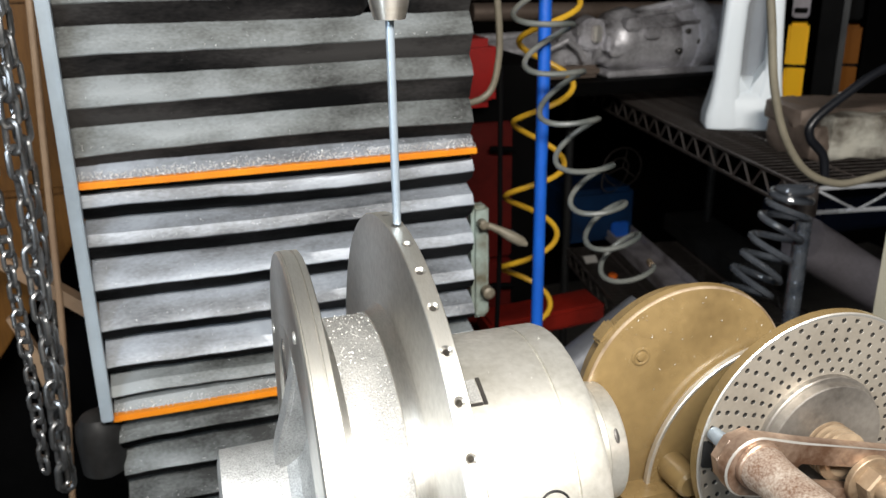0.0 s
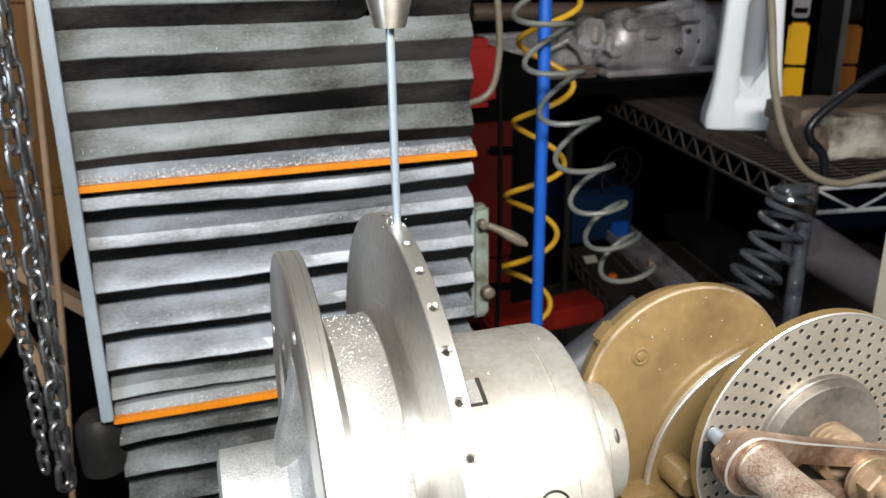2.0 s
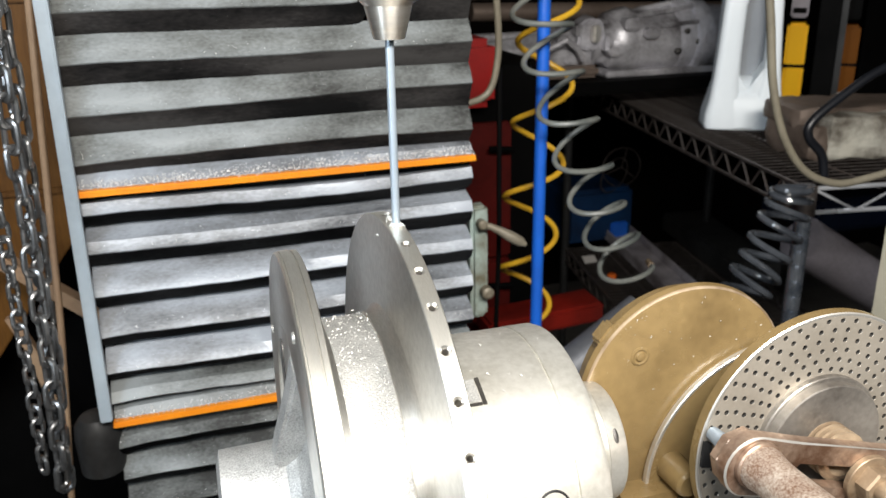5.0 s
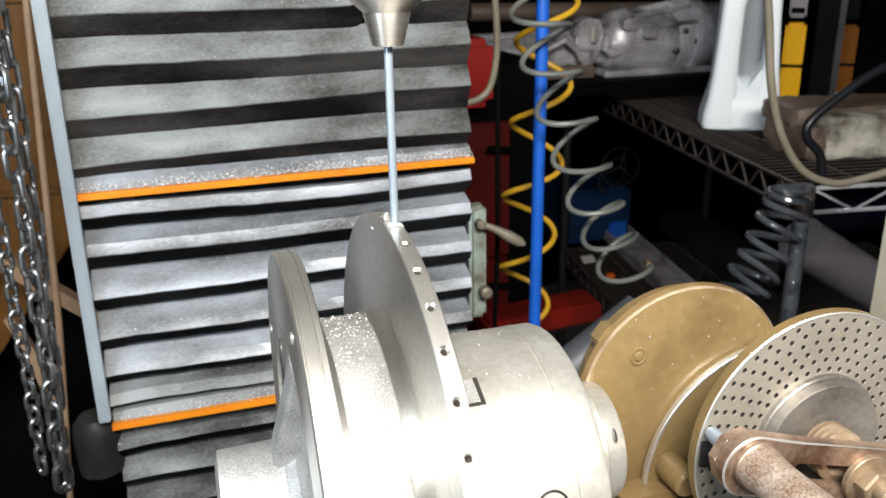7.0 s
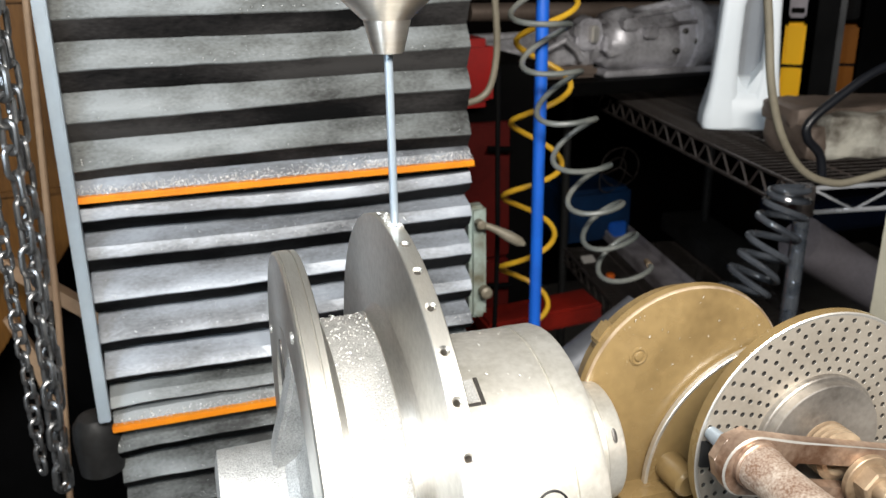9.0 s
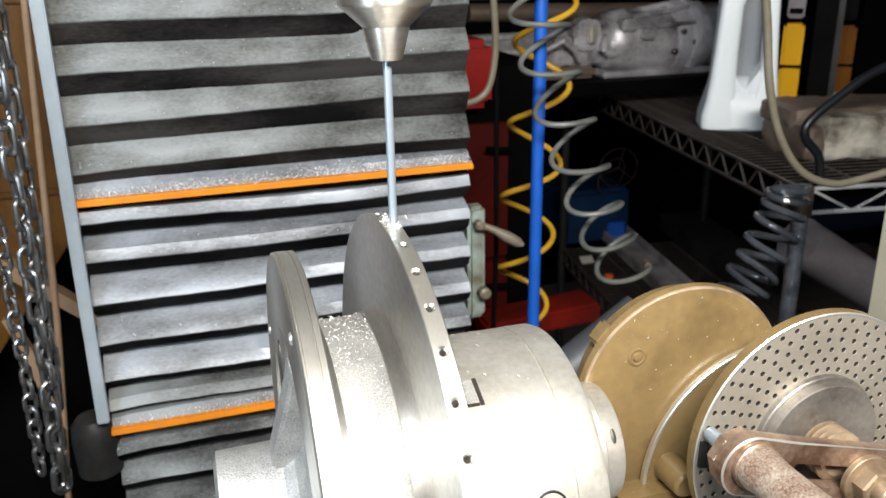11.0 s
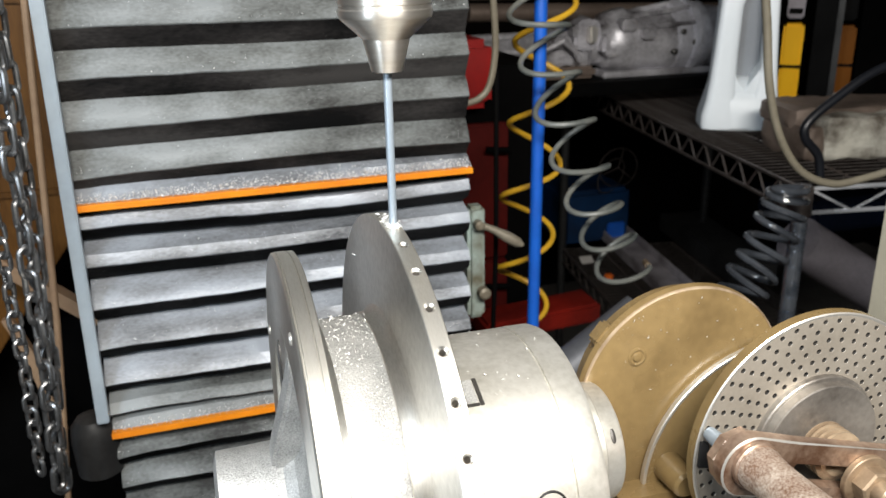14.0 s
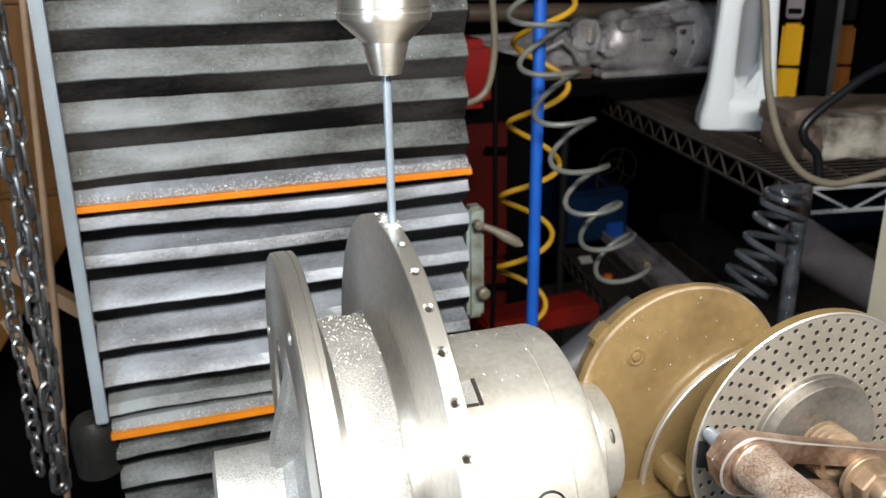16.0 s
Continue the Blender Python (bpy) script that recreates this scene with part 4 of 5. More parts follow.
def truss(bm, start, end, drop, pitch, thick):
    """A wire truss: two rails with a zigzag wire between them."""
    start, end = Vector(start), Vector(end)
    low = Vector((0, 0, -drop))
    tube([start, end], thick, 8, bm)
    tube([start + low, end + low], thick, 8, bm)
    n = max(2, round((end - start).length / pitch))
    zig = [start.lerp(end, i / n) + (low if i % 2 else Vector()) for i in range(n + 1)]
    tube(zig, thick * 0.72, 6, bm)
    return bm


def wire_shelf():
    ob = thing("wire_shelf", CORNER, "chrome wire storage shelf with truss edges", "shelf")
    first = None
    for z in (0.0, 0.585 - SHELF_Z):
        bm = bmesh.new()
        for b in (0.12, 0.24, 0.36):
            tube([on_shelf(0, b, z - 0.004), on_shelf(LENGTH, b, z - 0.004)], 0.0026, 6, bm)
        deck = part("shelf_deck", bm, wire, ob, "wire shelf deck")
        for k in range(60):
            if first is None:
                o = first = part("wire", tube([on_shelf(0, 0), on_shelf(0, WIDTH)], 0.0016, 6), wire, deck)
            else:
                o = first.copy()
                scene.collection.objects.link(o)
                o.parent = deck
            o.location = ALONG * (LENGTH * (k + 0.5) / 60) + Vector((0, 0, z))
        for b in (0, WIDTH):
            part("side_truss", truss(bmesh.new(), on_shelf(0, b, z), on_shelf(LENGTH, b, z), 0.040, 0.034, 0.0034), wire, deck, "zigzag wire edge")
        part("end_truss", truss(bmesh.new(), on_shelf(0, 0.01, z), on_shelf(0, WIDTH, z), 0.038, 0.075, 0.0036), bright_wire, deck, "bright chrome end edge")
    for a, b in ((0, 0), (LENGTH, 0), (0, WIDTH), (LENGTH, WIDTH)):
        profile = []
        z = -SHELF_Z
        while z < 0.75:
            profile += [(z, 0.0125), (z + 0.0235, 0.0125), (z + 0.0237, 0.0108), (z + 0.0252, 0.0108)]
            z += 0.0254
        # Far posts wear dark iron: their lack of light is in the colour.
        low = part("post", turn(profile, "z", 20, tuple(on_shelf(a, b))) if (a, b) != (0, 0) else turn([q for q in profile if q[0] < 0.012], "z", 20, tuple(on_shelf(a, b))), iron if a or b else post_chrome, ob, "grooved chrome post")
        part("collar", turn([(-0.04, 0.0165), (0.005, 0.0155)], "z", 20, tuple(on_shelf(a, b))), wire, low)
    return ob


wire_shelf()
hose("coiled_hose", helix([(0.8073, 0.9600, 1.1310), (0.8072, 0.9600, 1.1184), (0.8050, 0.9600, 1.1007), (0.7970, 0.9600, 1.0749), (0.7839, 0.9600, 1.0433), (0.7719, 0.9600, 1.0165), (0.7573, 0.9600, 0.9934), (0.7441, 0.9600, 0.9662), (0.7306, 0.9600, 0.9407)], lambda f: 0.0255 + 0.009 * min(1, f * 2.5), 8.0, -1, math.pi, 0.9), 0.0052, black_hose, "black coiled plastic hose hung on the shelf post", 1.13)
rod_thing("hose", [(0.5560, 0.86, 3.0), (0.6159, 0.8600, 1.6289), (0.6488, 0.8600, 1.4466), (0.6637, 0.8600, 1.3706), (0.6769, 0.8600, 1.2967), (0.7007, 0.8600, 1.2322), (0.7393, 0.8600, 1.1837), (0.7911, 0.8600, 1.1617), (0.8447, 0.8600, 1.1644), (0.9347, 0.8600, 1.1798)], 0.0052, beige, "beige rubber hose looping in front of the shelf", "hose", 12)
rod_thing("cable", [(1.0290, 0.9800, 1.3055), (0.9521, 0.9800, 1.2852), (0.8981, 0.9800, 1.2560), (0.8458, 0.9800, 1.2187), (0.8438, 0.9800, 1.1942), (0.8698, 0.9800, 1.1671), (0.8802, 0.9800, 1.1277)], 0.0066, black_rubber, "black cable bent over the shelf edge", "cable", 12)


def jug():
    """A moulded jug with a hollow handle: a squarish body, the handle bridging an opening near one side."""
    base = Vector((1.064, 1.445, SHELF_Z + 0.002))
    m = Matrix.Translation(base) @ pose(0, 0, 0, 0, 0, -26)
    ob = thing("plastic_jug", m, "white plastic jug with a moulded handle on the wire shelf", "jug")

    def loft(levels, n=40):
        own, rings = bmesh.new(), []
        for z, hx, hy, cx, cy in levels:
            ring = []
            for i in range(n):
                c, s = math.cos(2 * math.pi * i / n), math.sin(2 * math.pi * i / n)
                k = (abs(c) ** 4 + abs(s) ** 4) ** -0.25
                ring.append(own.verts.new((cx + c * k * hx, cy + s * k * hy, z)))
            rings.append(ring)
        for one, two in zip(rings, rings[1:]):
            for i in range(n):
                own.faces.new((one[i], one[(i + 1) % n], two[(i + 1) % n], two[i]))
        own.faces.new(rings[0])
        own.faces.new(rings[-1])
        return own

    bm = loft([(0.0, 0.070, 0.050, 0, 0), (0.006, 0.0765, 0.056, 0, 0), (0.03, 0.0755, 0.056, 0, 0), (0.06, 0.069, 0.054, 0.002, 0), (0.085, 0.063, 0.045, 0.003, 0.008), (0.10, 0.058, 0.030, 0.003, 0.022)])
    # Grey wall: the hollow's shade is painted on.
    part("recess_wall", loft([(0.085, 0.054, 0.006, 0.003, 0.020), (0.17, 0.051, 0.006, 0.003, 0.019), (0.29, 0.047, 0.006, 0.003, 0.016)]), recess_shade, ob, "handle recess painted grey for its shade")
    join(bm, loft([(0.09, 0.058, 0.014, 0.003, 0.040), (0.17, 0.054, 0.014, 0.003, 0.038), (0.28, 0.050, 0.016, 0.003, 0.034), (0.30, 0.049, 0.040, 0.003, 0.006), (0.36, 0.044, 0.040, 0.003, 0.004), (0.41, 0.026, 0.026, 0.003, 0.0), (0.43, 0.022, 0.022, 0.0, 0.0)]))
    part("body", bm, jug_plastic, ob)
    part("handle", loft([(0.003, 0.0330, 0.024, -0.041, -0.032), (0.010, 0.0358, 0.026, -0.0408, -0.031), (0.03, 0.0345, 0.026, -0.0412, -0.031), (0.06, 0.0290, 0.0245, -0.0400, -0.030), (0.10, 0.0250, 0.021, -0.0390, -0.030), (0.15, 0.0228, 0.020, -0.037, -0.028), (0.24, 0.0215, 0.019, -0.033, -0.026), (0.27, 0.026, 0.021, -0.027, -0.020), (0.32, 0.030, 0.024, -0.020, -0.014)], 36), jug_plastic, ob)
    part("grip_side", loft([(0.003, 0.034, 0.024, 0.040, -0.032), (0.010, 0.0360, 0.026, 0.040, -0.031), (0.04, 0.032, 0.024, 0.042, -0.031), (0.08, 0.022, 0.021, 0.045, -0.030), (0.13, 0.0155, 0.020, 0.046, -0.030), (0.20, 0.013, 0.019, 0.044, -0.028), (0.31, 0.016, 0.024, 0.038, -0.016)], 36), jug_plastic, ob)
    # sloping lips that close the hollow below in a V
    for shape in ([(-0.025, 0.07), (0.004, 0.078), (-0.008, 0.092), (-0.020, 0.118)], [(0.002, 0.07), (0.045, 0.07), (0.040, 0.135), (0.006, 0.084)]):
        part("lip", outline([(x, -0.046, z) for x, z in shape], 0.062, "y", 0.003), jug_plastic, ob)
    part("cap", turn([(0.425, 0.024), (0.427, 0.026), (0.452, 0.026), (0.455, 0.024)], "z", 28), black_and_shade, ob)
    return ob


jug()


def cartons():
    # Second bottle: shade put into its colour, with a black label.
    for x, w, h, paint, tone, top in ((1.2961, 0.044, 0.185, yellow_card, "yellow", grey_box), (1.4468, 0.040, 0.175, shaded_yellow_card, "shade-darkened yellow", black_and_shade)):
        ob = thing("oil_bottle", pose(x, 1.62, 1.112, 0, 0, -39), tone + " bottle with a black band standing on the shelf", "bottle", "oil bottles")
        part("body", box(0, 0, 0, w, 0.06, h, 0.006), paint, ob)
        part("band", box(-0.001, -0.001, h * 0.47, w + 0.001, 0.061, h * 0.51, 0.001), black_and_shade, ob)
        part("foot_label", box(0.004, -0.0018, 0.004, w * 0.7, -0.0004, 0.022, 0.0004), pale_card, ob, "pale worn strip")
        part("label", box(0.004, -0.0025, h + 0.012, w - 0.004, 0.058, h + 0.16, 0.004), top, ob, "dull grey upper label")
        part("neck_band", box(0.008, -0.0038, h + 0.022, w - 0.008, -0.002, h + 0.034, 0.0006), black_and_shade, ob)
    ob = thing("steel_bar", pose(1.3487, 1.585, 1.112, 0, 0, -39), "dark flat steel bar standing upright on the shelf", "steel bar")
    part("bar", box(0, 0, 0, 0.044, 0.02, 0.55, 0.002), black_and_shade, ob)
    part("edge_strip", box(0.045, 0.002, 0, 0.058, 0.02, 0.55, 0.002), iron, ob, "grey steel edge strip")
    # Added black panel that supplies the dark background of the shelf.
    ob = thing("dark_backing_panel", (1.50, 1.50, 1.112), "black panel added to darken the background behind the shelf", "case")
    part("case", box(0.0, 0, 0, 0.4, 0.12, 0.6, 0.01), black_and_shade, ob)


cartons()


def block_casting():
    p = (0.9521, 1.1364, 1.1120)
    ob = thing("grey_casting", Matrix.Translation((p[0], p[1], 1.112)) @ pose(0, 0, 0, 0, 0, -9), "weathered grey metal casting lying on the shelf", "machine part")
    def lump(x0, y0, z0, x1, y1, z1, seed):
        own = box(x0, y0, z0, x1, y1, z1)
        bmesh.ops.subdivide_edges(own, edges=own.edges[:], cuts=11, use_grid_fill=True)
        c, h = Vector(((x0 + x1) / 2, (y0 + y1) / 2, (z0 + z1) / 2)), Vector(((x1 - x0) / 2, (y1 - y0) / 2, (z1 - z0) / 2))
        for v in own.verts:
            d = Vector(((v.co.x - c.x) / h.x, (v.co.y - c.y) / h.y, (v.co.z - c.z) / h.z))
            k = (abs(d.x) ** 14 + abs(d.y) ** 14 + abs(d.z) ** 14) ** (1 / 14)
            v.co = c + Vector((d.x / k * h.x, d.y / k * h.y, d.z / k * h.z)) if k > 1 else v.co
        return roughen(roughen(own, 0.006, 22, seed), 0.003, 80, seed)

    part("end", lump(0.026, 0.006, 0, 0.064, 0.15, 0.06, 1), pipe_metal, ob, "rust-stained end")
    part("block", lump(0.058, 0.0, 0, 0.32, 0.16, 0.074, 2), old_block, ob)
    part("flange", lump(0.024, 0.045, 0.05, 0.33, 0.17, 0.084, 3), pipe_metal, ob, "brown stained flange")
    return ob


block_casting()

# ---- upper bench with a gearbox casting and tubes ----


def upper_bench():
    p = (0.9544, 1.7500, 1.1755)
    z = p[2]
    ob = thing("dark_bench", (0, 0, 0), "bench added under the casting, coloured near black for the shadow", "bench")
    # The shadow below the gearbox is put into the bench's near-black colour.
    part("top", box(0.55, 1.72, z - 0.03, 2.4, 2.3, z, 0.004), black_and_shade, ob)
    part("leg", box(2.2, 1.8, 0, 2.26, 1.86, z - 0.03, 0.003), black_and_shade, ob)
    part("leg", box(0.6, 2.2, 0, 0.66, 2.26, z - 0.03, 0.003), black_and_shade, ob)
    a, b = (0.8012, 1.7800, 1.2442), (1.2335, 1.7800, 1.2376)
    g = thing("gearbox_casting", (a[0], 1.85, z), "oxidised aluminium gearbox casting lying on the bench", "gearbox")
    w = b[0] - a[0]
    part("tail_housing", roughen(turn([(-0.16, 0.018), (-0.15, 0.03), (-0.05, 0.034), (0.0, 0.045), (0.02, 0.052), (0.04, 0.05), (0.06, 0.053), (0.08, 0.055), (0.10, 0.056)], "x", 36, (0, 0, 0.062)), 0.012, 38, 1), old_cast, g)
    part("main_housing", roughen(turn([(0.10, 0.05), (0.105, 0.064), (0.118, 0.064), (0.124, 0.052), (0.145, 0.050), (0.152, 0.062), (0.175, 0.072), (0.20, 0.076), (0.23, 0.072), (0.26, 0.074), (w - 0.11, 0.078)], "x", 40, (0, 0, 0.078)), 0.010, 30, 2), old_cast, g)
    part("bell_end", roughen(turn([(w - 0.112, 0.076), (w - 0.105, 0.086), (w - 0.09, 0.088), (w - 0.02, 0.084), (w - 0.012, 0.076), (w + 0.02, 0.074), (w + 0.05, 0.07)], "x", 40, (0, 0, 0.080)), 0.006, 26, 5), bright_cast, g, "pale bell end")
    for x, y0, zz, s in ((0.03, -0.055, 0.085, 0.02), (0.075, -0.06, 0.11, 0.022), (0.15, -0.07, 0.06, 0.016), (0.24, -0.085, 0.10, 0.018), (0.045, -0.05, 0.045, 0.016), (0.19, -0.075, 0.12, 0.02)):
        part("boss", box(x - s, y0 - 0.01, zz - s * 0.7, x + s, y0 + 0.04, zz + s * 0.7, 0.005), old_cast, g)
    for x, zz in ((w - 0.10, 0.10), (w - 0.07, 0.075), (w - 0.12, 0.055)):
        # Dark plugs stand in for the shade of bolt holes.
        part("bolt_hole", turn([(-0.088, 0.004), (-0.086, 0.007), (-0.05, 0.007)], "y", 16, (x, 0, zz)), hole_dark, g)
    part("bell_flange", roughen(turn([(w - 0.075, 0.080), (w - 0.070, 0.094), (w - 0.055, 0.095), (w - 0.050, 0.084)], "x", 40, (0, 0, 0.080)), 0.006, 30, 4), bright_cast, g, "pale flange round the bell end")
    for k, (a0, x0, x1, r0, r1) in enumerate(((208, 0.13, w - 0.07, 0.060, 0.090), (235, 0.13, w - 0.07, 0.062, 0.092), (262, 0.15, w - 0.07, 0.060, 0.090), (182, 0.0, 0.11, 0.046, 0.062))):
        c, d = math.cos(radians(a0)), -math.sin(radians(a0))
        part("rib", tube([(x0, c * r0 * 0.9, 0.078 + d * r0 * 0.9), ((x0 + x1) / 2, c * (r0 + r1) * 0.49, 0.078 + d * (r0 + r1) * 0.49), (x1, c * r1, 0.078 + d * r1)], 0.006, 6), old_cast, g)
    part("shift_tower", roughen(outline([(0.055, -0.07, 0.075), (0.062, -0.07, 0.125), (0.082, -0.07, 0.138), (0.118, -0.07, 0.132), (0.128, -0.07, 0.082), (0.09, -0.07, 0.062)], 0.055, "y", 0.005), 0.004, 50, 6), bright_cast, g, "pale shift tower")
    part("bright_boss", box(0.084, -0.092, 0.084, 0.104, -0.069, 0.122, 0.004), bright_edge, g, "bright machined boss")
    part("side_tab", box(0.118, -0.090, 0.062, 0.128, -0.055, 0.096, 0.003), bright_cast, g, "pale upright tab")
    part("lever_fork", tube([(-0.02, -0.07, 0.07), (0.02, -0.085, 0.092), (0.05, -0.082, 0.070), (0.066, -0.08, 0.045)], 0.008, 8), old_cast, g)
    part("oil_pan", roughen(box(-0.03, -0.07, 0.002, 0.115, 0.03, 0.030, 0.008), 0.003, 40, 9), pipe_metal, g, "brown oily pan")
    part("rib", box(0.13, -0.075, 0.0, w + 0.02, 0.02, 0.014, 0.004), old_cast, g)
    for k, (y0, y1, r) in enumerate(((22, 5, 0.022), (-12, -30, 0.02), (52, 45, 0.012))):
        rod_thing("steel_tube", [(0.6643, 1.9800, 1.3229) if k == 0 else ((0.6780, 2.0200, 1.3685) if k == 1 else (0.6582, 1.9500, 1.2614)),
                                 (1.3883, 1.9800, 1.3044) if k == 0 else ((1.6453, 2.0200, 1.3588) if k == 1 else (0.8765, 1.9500, 1.2631))], r, pipe_metal if k < 2 else old_cast, "brown steel tube lying across the bench rack", "tube", 20, False)
    return ob


upper_bench()

# ---- lower things behind the coils ----


def lower_things():
    low = 0.5875
    p = (1.1772, 2.2481, 0.5875)
    ob = thing("blue_case", (p[0], p[1], low), "dark blue plastic case on the lower shelf", "case")
    part("case", box(-0.11, 0, 0, 0.12, 0.2, 0.17, 0.014), blue_plastic, ob)
    part("latch", box(0.04, -0.008, 0.005, 0.10, 0.02, 0.06, 0.005), blue_paint, ob, "brighter blue latch")
    q = (1.2080, 1.9702, 0.5875)
    g = thing("metal_channel", Matrix.Translation((q[0], q[1], low)) @ pose(0, 0, 0, 0, 0, -8.7), "dull grey metal channel lying on the lower shelf", "channel")
    part("web_plate", box(-0.045, -0.35, 0.0, 0.05, 0.32, 0.012, 0.003), channel_metal, g)
    part("lip", box(-0.045, -0.35, 0.012, -0.037, 0.32, 0.035, 0.002), channel_metal, g)
    part("lip", box(0.042, -0.35, 0.012, 0.05, 0.32, 0.035, 0.002), channel_metal, g)
    q = (1.4581, 2.0800, 0.5875)
    g = thing("steel_box", Matrix.Translation((q[0], q[1], low)) @ pose(0, 0, 0, 0, 0, -8.7), "dark brown steel box on the lower shelf", "box")
    part("box", box(-0.06, -0.3, 0.0, 0.08, 0.2, 0.06, 0.006), iron, g)
    o = (1.0640, 1.9403, 0.5875)
    g = thing("orange_cap", (o[0], o[1], low), "small orange plastic cap on the lower shelf", "cap")
    part("cap", turn([(0.0, 0.013), (0.014, 0.013), (0.017, 0.010)], "z", 20), orange_bit, g)
    o = (1.0725, 2.0771, 0.5875)
    g = thing("paper_tag", Matrix.Translation((o[0], o[1], low)) @ pose(0, 0, 0, 30, 0, 0), "small pale tag on the shelf edge", "tag")
    part("tag", box(-0.024, 0, 0.0, 0.016, 0.028, 0.004, 0.001), pale_card, g)
    o = (1.2627, 2.2781, 0.8165)
    g = thing("wire_ring", o, "thin grey wire ring with crossed spokes on the blue case", "wire ring")
    ring = [(0.066 * math.cos(2 * math.pi * i / 32), 0, 0.062 * math.sin(2 * math.pi * i / 32)) for i in range(33)]
    part("ring", tube(ring, 0.002, 6), wire, g)
    part("ring", tube([(p[0] * 0.9 - 0.035, p[0] * 0.4 - 0.02, p[2] * 0.8 - 0.018 + p[0] * 0.2) for p in ring], 0.002, 6), wire, g)
    for a in (75, 200, 320):
        part("spoke", tube([(0, 0, 0), (0.058 * math.cos(radians(a)), 0, 0.056 * math.sin(radians(a)))], 0.0017, 6), wire, g)
    o = (0.4732, 0.9500, 0.9054)
    g = thing("grey_hood", (o[0], o[1], 0), "dull grey round metal duct end behind the chuck", "duct")
    part("stand", box(0.02, -0.02, 0, 0.06, 0.02, o[2] - 0.01, 0.003), hood_metal, g)
    part("shell", tube([(-0.02, 0, o[2] - 0.0132), (0.0595, 0, o[2] + 0.0392), (0.10, 0, o[2] + 0.0658)], 0.030, 28), hood_metal, g)
    # grey duct at the far right
    rod_thing("grey_duct", [(1.0893, 1.2500, 0.9240), (1.4363, 1.2500, 0.7066)], 0.048, grey_box, "dull grey metal duct lying under the shelf", "duct", 28, False)
    o = (1.2582, 1.4000, 0.8952)
    g = thing("blue_bin", o, "dark navy plastic bin under the shelf", "bin")
    part("bin", box(0.0, 0, -0.03, 0.35, 0.2, 0.045, 0.01), navy_plastic, g)
    g = thing("cream_post", (0.7800, 0.72, 0), "cream painted steel post leaning slightly", "post")
    part("post", outline([(0, 0, 0.008), (0.05, 0, 0.008), (0.0511, 0, 1.22), (0.0011, 0, 1.22)], 0.04, "y", 0.003), cream_paint, g)
    part("foot_plate", box(-0.03, -0.03, 0, 0.08, 0.07, 0.008, 0.002), cream_paint, g)



lower_things()

# ---- chips ----


def chip_mesh(rng, size=1.0):
    """A small curled shaving."""
    bm = bmesh.new()
    n, r, w = rng.randint(3, 5), rng.uniform(0.0006, 0.0013), rng.uniform(0.0004, 0.0009)
    rows = []
    for i in range(n + 1):
        a = i / n * rng.uniform(1.6, 3.0)
        c = Vector((r * math.cos(a), 0.0004 * i, r * math.sin(a)))
        rows.append([bm.verts.new(c + Vector((0, -w, 0))), bm.verts.new(c + Vector((0, w, 0)))])
    for one, two in zip(rows, rows[1:]):
        bm.faces.new((one[0], one[1], two[1], two[0]))
    made = bmesh.ops.extrude_face_region(bm, geom=bm.faces[:])
    bmesh.ops.translate(bm, vec=(0.00012, 0, 0.00012), verts=[g for g in made["geom"] if isinstance(g, bmesh.types.BMVert)])
    bmesh.ops.recalc_face_normals(bm, faces=bm.faces)
    bmesh.ops.scale(bm, vec=(size, size, size), verts=bm.verts)
    data = bpy.data.meshes.new("chip")
    bm.to_mesh(data)
    bm.free()
    data.materials.append(chip_metal)
    return data


chip_rng = random.Random(4)
CHIPS = [chip_mesh(chip_rng) for _ in range(6)]
SMALL_CHIPS = [chip_mesh(chip_rng, 0.5 + 0.07 * k) for k in range(6)]


def on_drum(x, angle, lift=0.0):
    r = 0.1000 + lift
    return Vector((x, AXIS_Y - r * math.sin(angle), AXIS_Z + r * math.cos(angle)))


def litter(name, label, spots, rng, low, high):
    """Many small chips lying on a surface, joined."""
    verts, faces = [], []
    for p in spots:
        data = CHIPS[rng.randrange(len(CHIPS))]
        m = Matrix.Translation(p) @ Euler([rng.uniform(0, 6.28) for _ in range(3)]).to_matrix().to_4x4() @ Matrix.Scale(rng.uniform(low, high), 4)
        base = len(verts)
        verts += [m @ v.co for v in data.vertices]
        faces += [[base + i for i in f.vertices] for f in data.polygons]
    data = bpy.data.meshes.new(name)
    data.from_pydata([tuple(v) for v in verts], [], faces)
    data.materials.append(chip_metal)
    return tagged(new(name, data), label, "metal chips", "", "stuff")


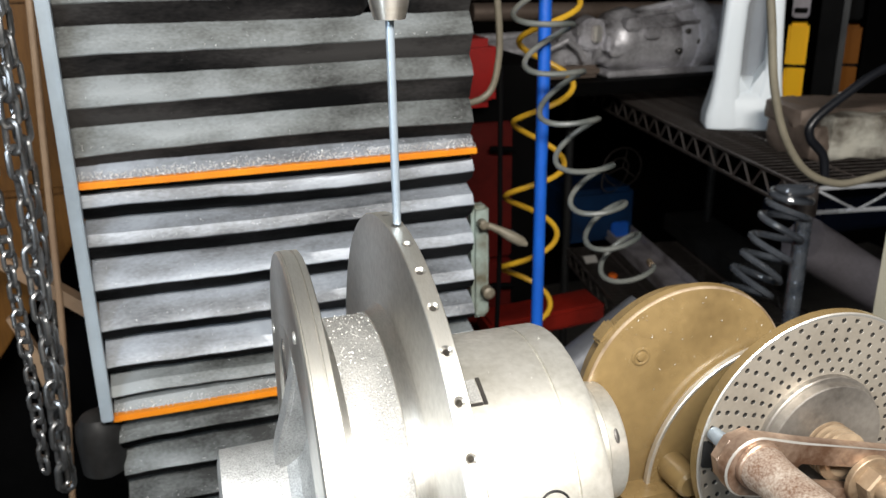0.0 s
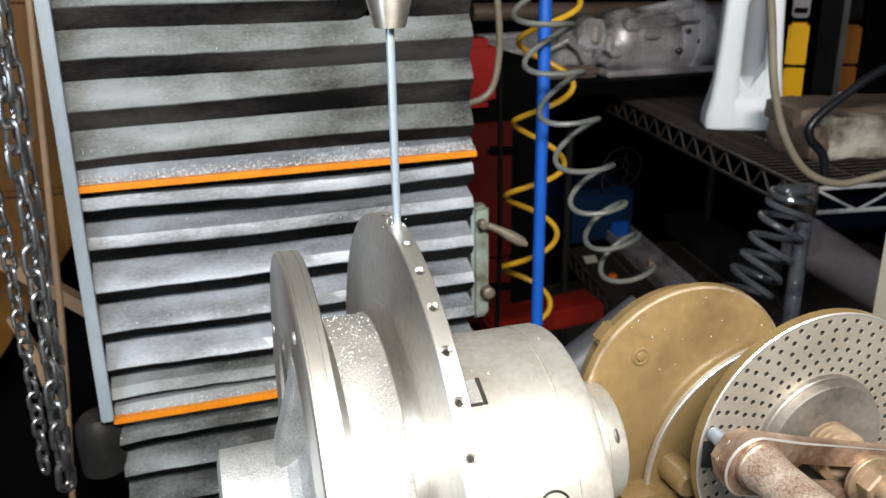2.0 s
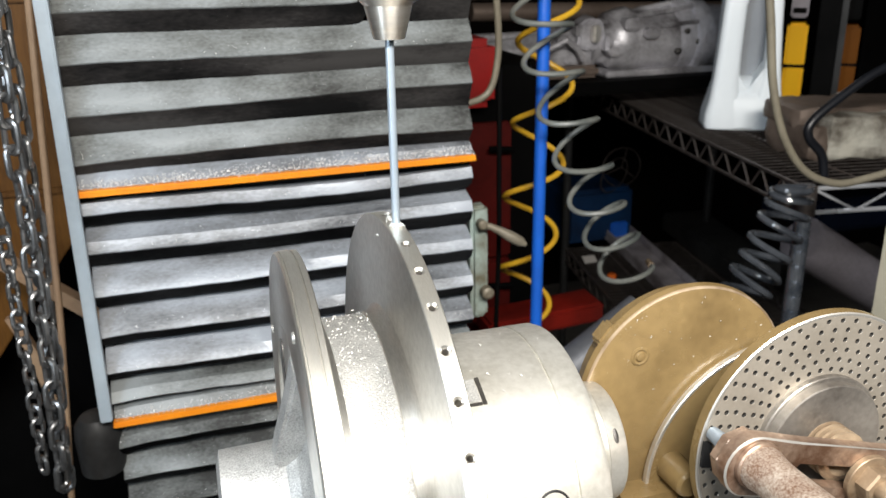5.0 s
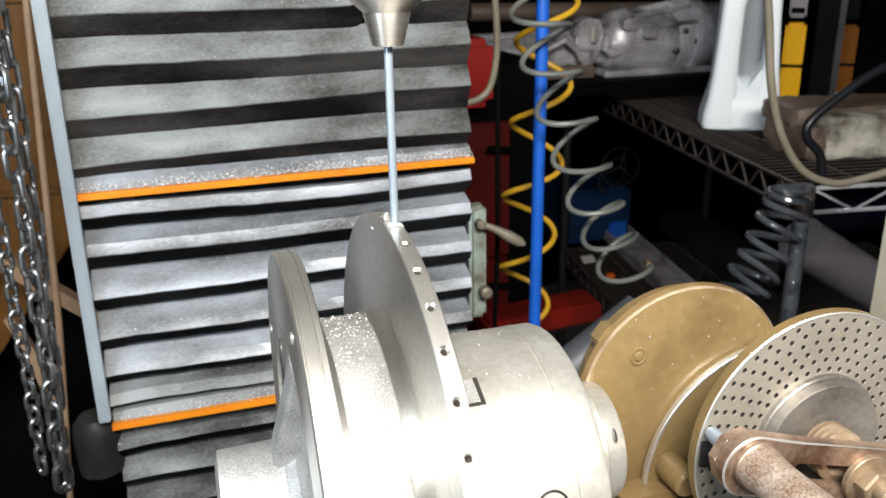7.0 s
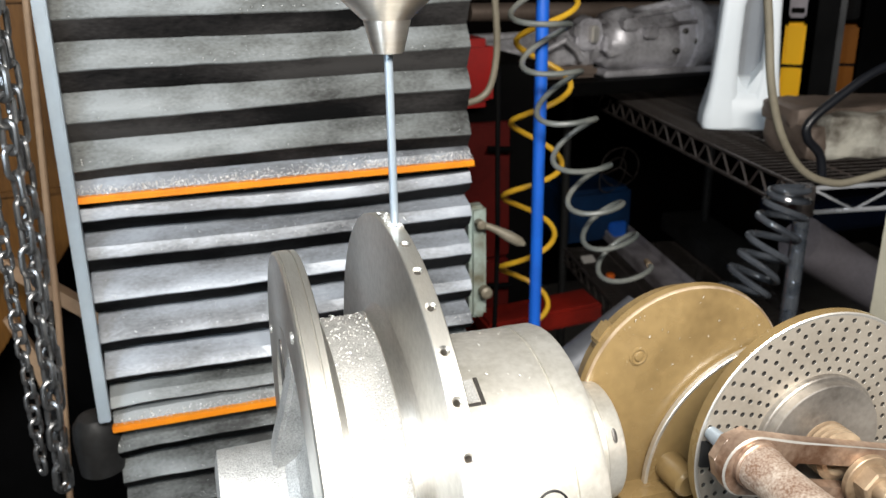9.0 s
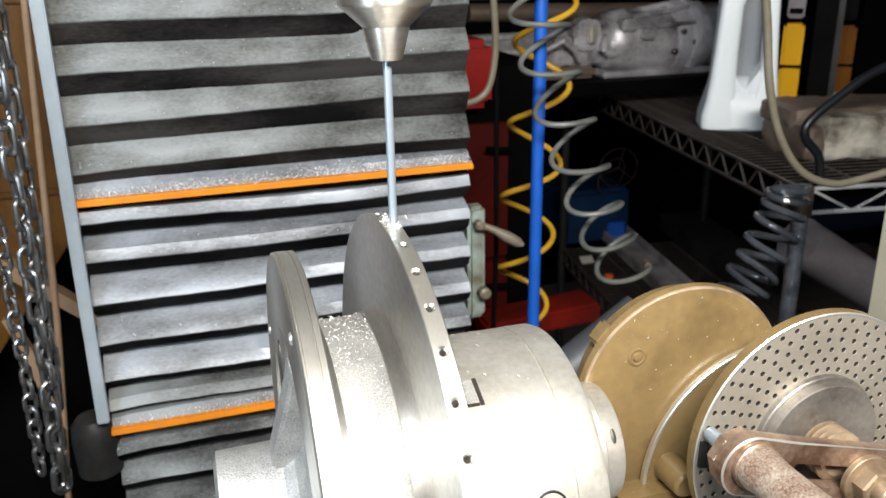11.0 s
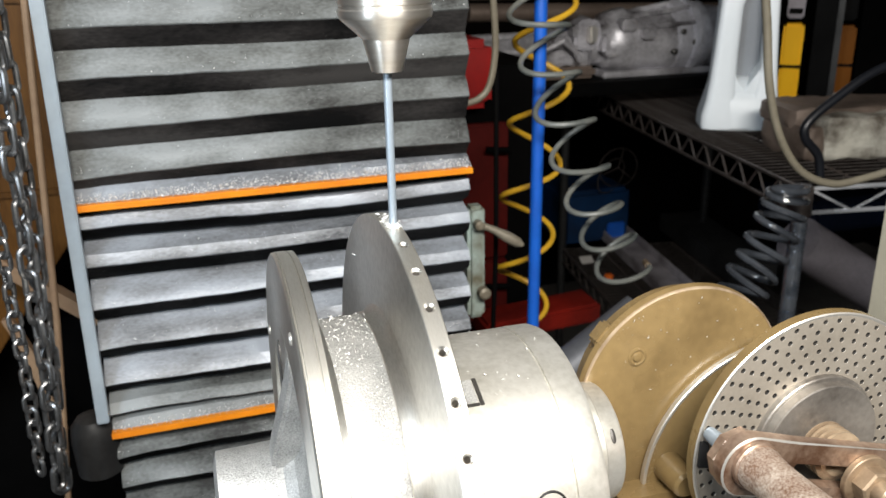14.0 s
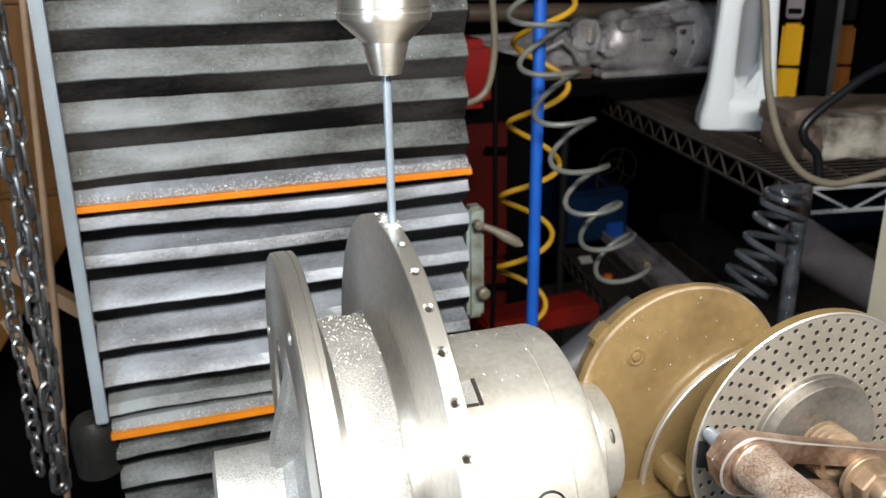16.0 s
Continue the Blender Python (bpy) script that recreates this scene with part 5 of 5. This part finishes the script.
def chips():
    rng = chip_rng
    spots = []
    for _ in range(620):
        a = rng.triangular(-0.75, 1.15, 0.15)
        spots.append(on_drum(rng.uniform(0.050, 0.083), a, 0.0002))
    litter("drum_chips", "small bright aluminium chips scattered over the drum", spots, rng, 0.13, 0.5)
    spots = []
    for _ in range(32):
        a, x = rng.uniform(-0.5, 0.55), rng.uniform(0.105, 0.185)
        spots.append(Vector((x, 0.4227 - 0.0896 * math.sin(a), 1.1413 + 0.0896 * math.cos(a))))
    litter("chuck_chips", "few bright chips lying on the chuck", spots, rng, 0.15, 0.32)
    spots = []
    for _ in range(36):
        a, q = rng.uniform(0.5, 3.0), 0.074 * math.sqrt(rng.uniform(0.1, 1))
        spots.append(Vector((0.2936 + q * math.cos(a), 0.4246, 1.171 + q * math.sin(a))))
    litter("housing_chips", "few bright chips stuck on the tan housing", spots, rng, 0.2, 0.55)
    # chips caught on the folds, denser along the stiffener bars
    for fold, share, z, tilt in FOLDS:
        bar = z in (1.2425, 0.979)
        spots = []
        for _ in range((1400 if z > 1.2 else 500) if bar else 70):
            f = rng.random()
            up = rng.triangular(0, 1, 0.05)
            spots.append(Vector((BELLOWS_L + (BELLOWS_R - BELLOWS_L) * f, RIDGE_Y + (-0.006 + up * 0.019 if bar else 0.0005 + up * 0.018), z + tilt * (f - 0.5) + (0.0026 + up * 0.011 + rng.uniform(0, 0.0015) if bar else 0.002 + up * 0.0165))))
        ob = litter("caught_chips", "bright chips caught on the bellows folds", spots, rng, 0.35, 0.85 if bar else 0.7)
        moving.append((ob, share))


chips()
flying = []


def flying_chips():
    """Shavings thrown out of the hole; each flies once and stays where it lands."""
    rng = random.Random(11)
    mouth = Vector((DRILL_X, DRILL_Y, AXIS_Z + DISC_R - 0.010))
    for k in range(230):
        data = SMALL_CHIPS[rng.randrange(len(SMALL_CHIPS))]
        ob = tagged(new("metal_chip", data), "bright curled aluminium chip thrown from the drill", "metal chip", "flying chips")
        ob.location = mouth
        t0 = 0.6 + 15.0 * (k + rng.random()) / 230
        kind = rng.random()
        if kind < 0.36:
            end = on_drum(rng.uniform(0.052, 0.082), rng.triangular(-0.5, 0.8, 0.1), 0.0004)
        elif kind < 0.82:
            a = rng.triangular(-0.13, 0.085, 0.03)
            pile = DISC_R + 0.0006 + rng.random() ** 2 * 0.0035 * (k / 230)
            end = Vector((DISC_X + rng.uniform(0.001, 0.0088), AXIS_Y - pile * math.sin(a), AXIS_Z + pile * math.cos(a)))
        elif kind < 0.9:
            a = rng.uniform(-0.3, 0.5)
            end = Vector((rng.uniform(0.11, 0.18), 0.4227 - 0.0897 * math.sin(a), 1.1413 + 0.0897 * math.cos(a)))
        else:
            end = Vector((rng.uniform(0.13, 0.26), 0.50 + rng.uniform(0, 0.08), 1.003))
        flying.append((ob, mouth.copy(), end, t0, [rng.uniform(-60, 60) for _ in range(3)], rng.uniform(0.7, 1.2)))


flying_chips()


def motions():
    walk(chuck_of_drill, [(t, pose(DRILL_X, DRILL_Y, TIP_Z - d)) for t, d in TRAVEL])
    for ob, share in moving:
        walk(ob, [(t, pose(0, 0, -d * share)) for t, d in TRAVEL])
    for ob, start, end, t0, spin, size in flying:
        side = 1 if end.x > start.x else -1
        top = Vector((start.x + side * 0.004, start.y - 0.004, AXIS_Z + DISC_R + 0.004))
        far = abs(end.x - start.x) > 0.012
        mid = top.lerp(end, 0.45) + Vector((side * 0.004, 0, 0.012 if far else 0.002))
        fly = 0.3 if far else 0.16
        rows = [(0.0, pose(*start)), (t0, pose(*start)), (t0 + 0.1, pose(*top, *[s * 0.3 for s in spin])),
                (t0 + 0.1 + fly * 0.5, pose(*mid, *[s * 0.7 for s in spin])), (t0 + 0.1 + fly, pose(*end, *spin)), (16.2, pose(*end, *spin))]
        walk(ob, rows)


motions()
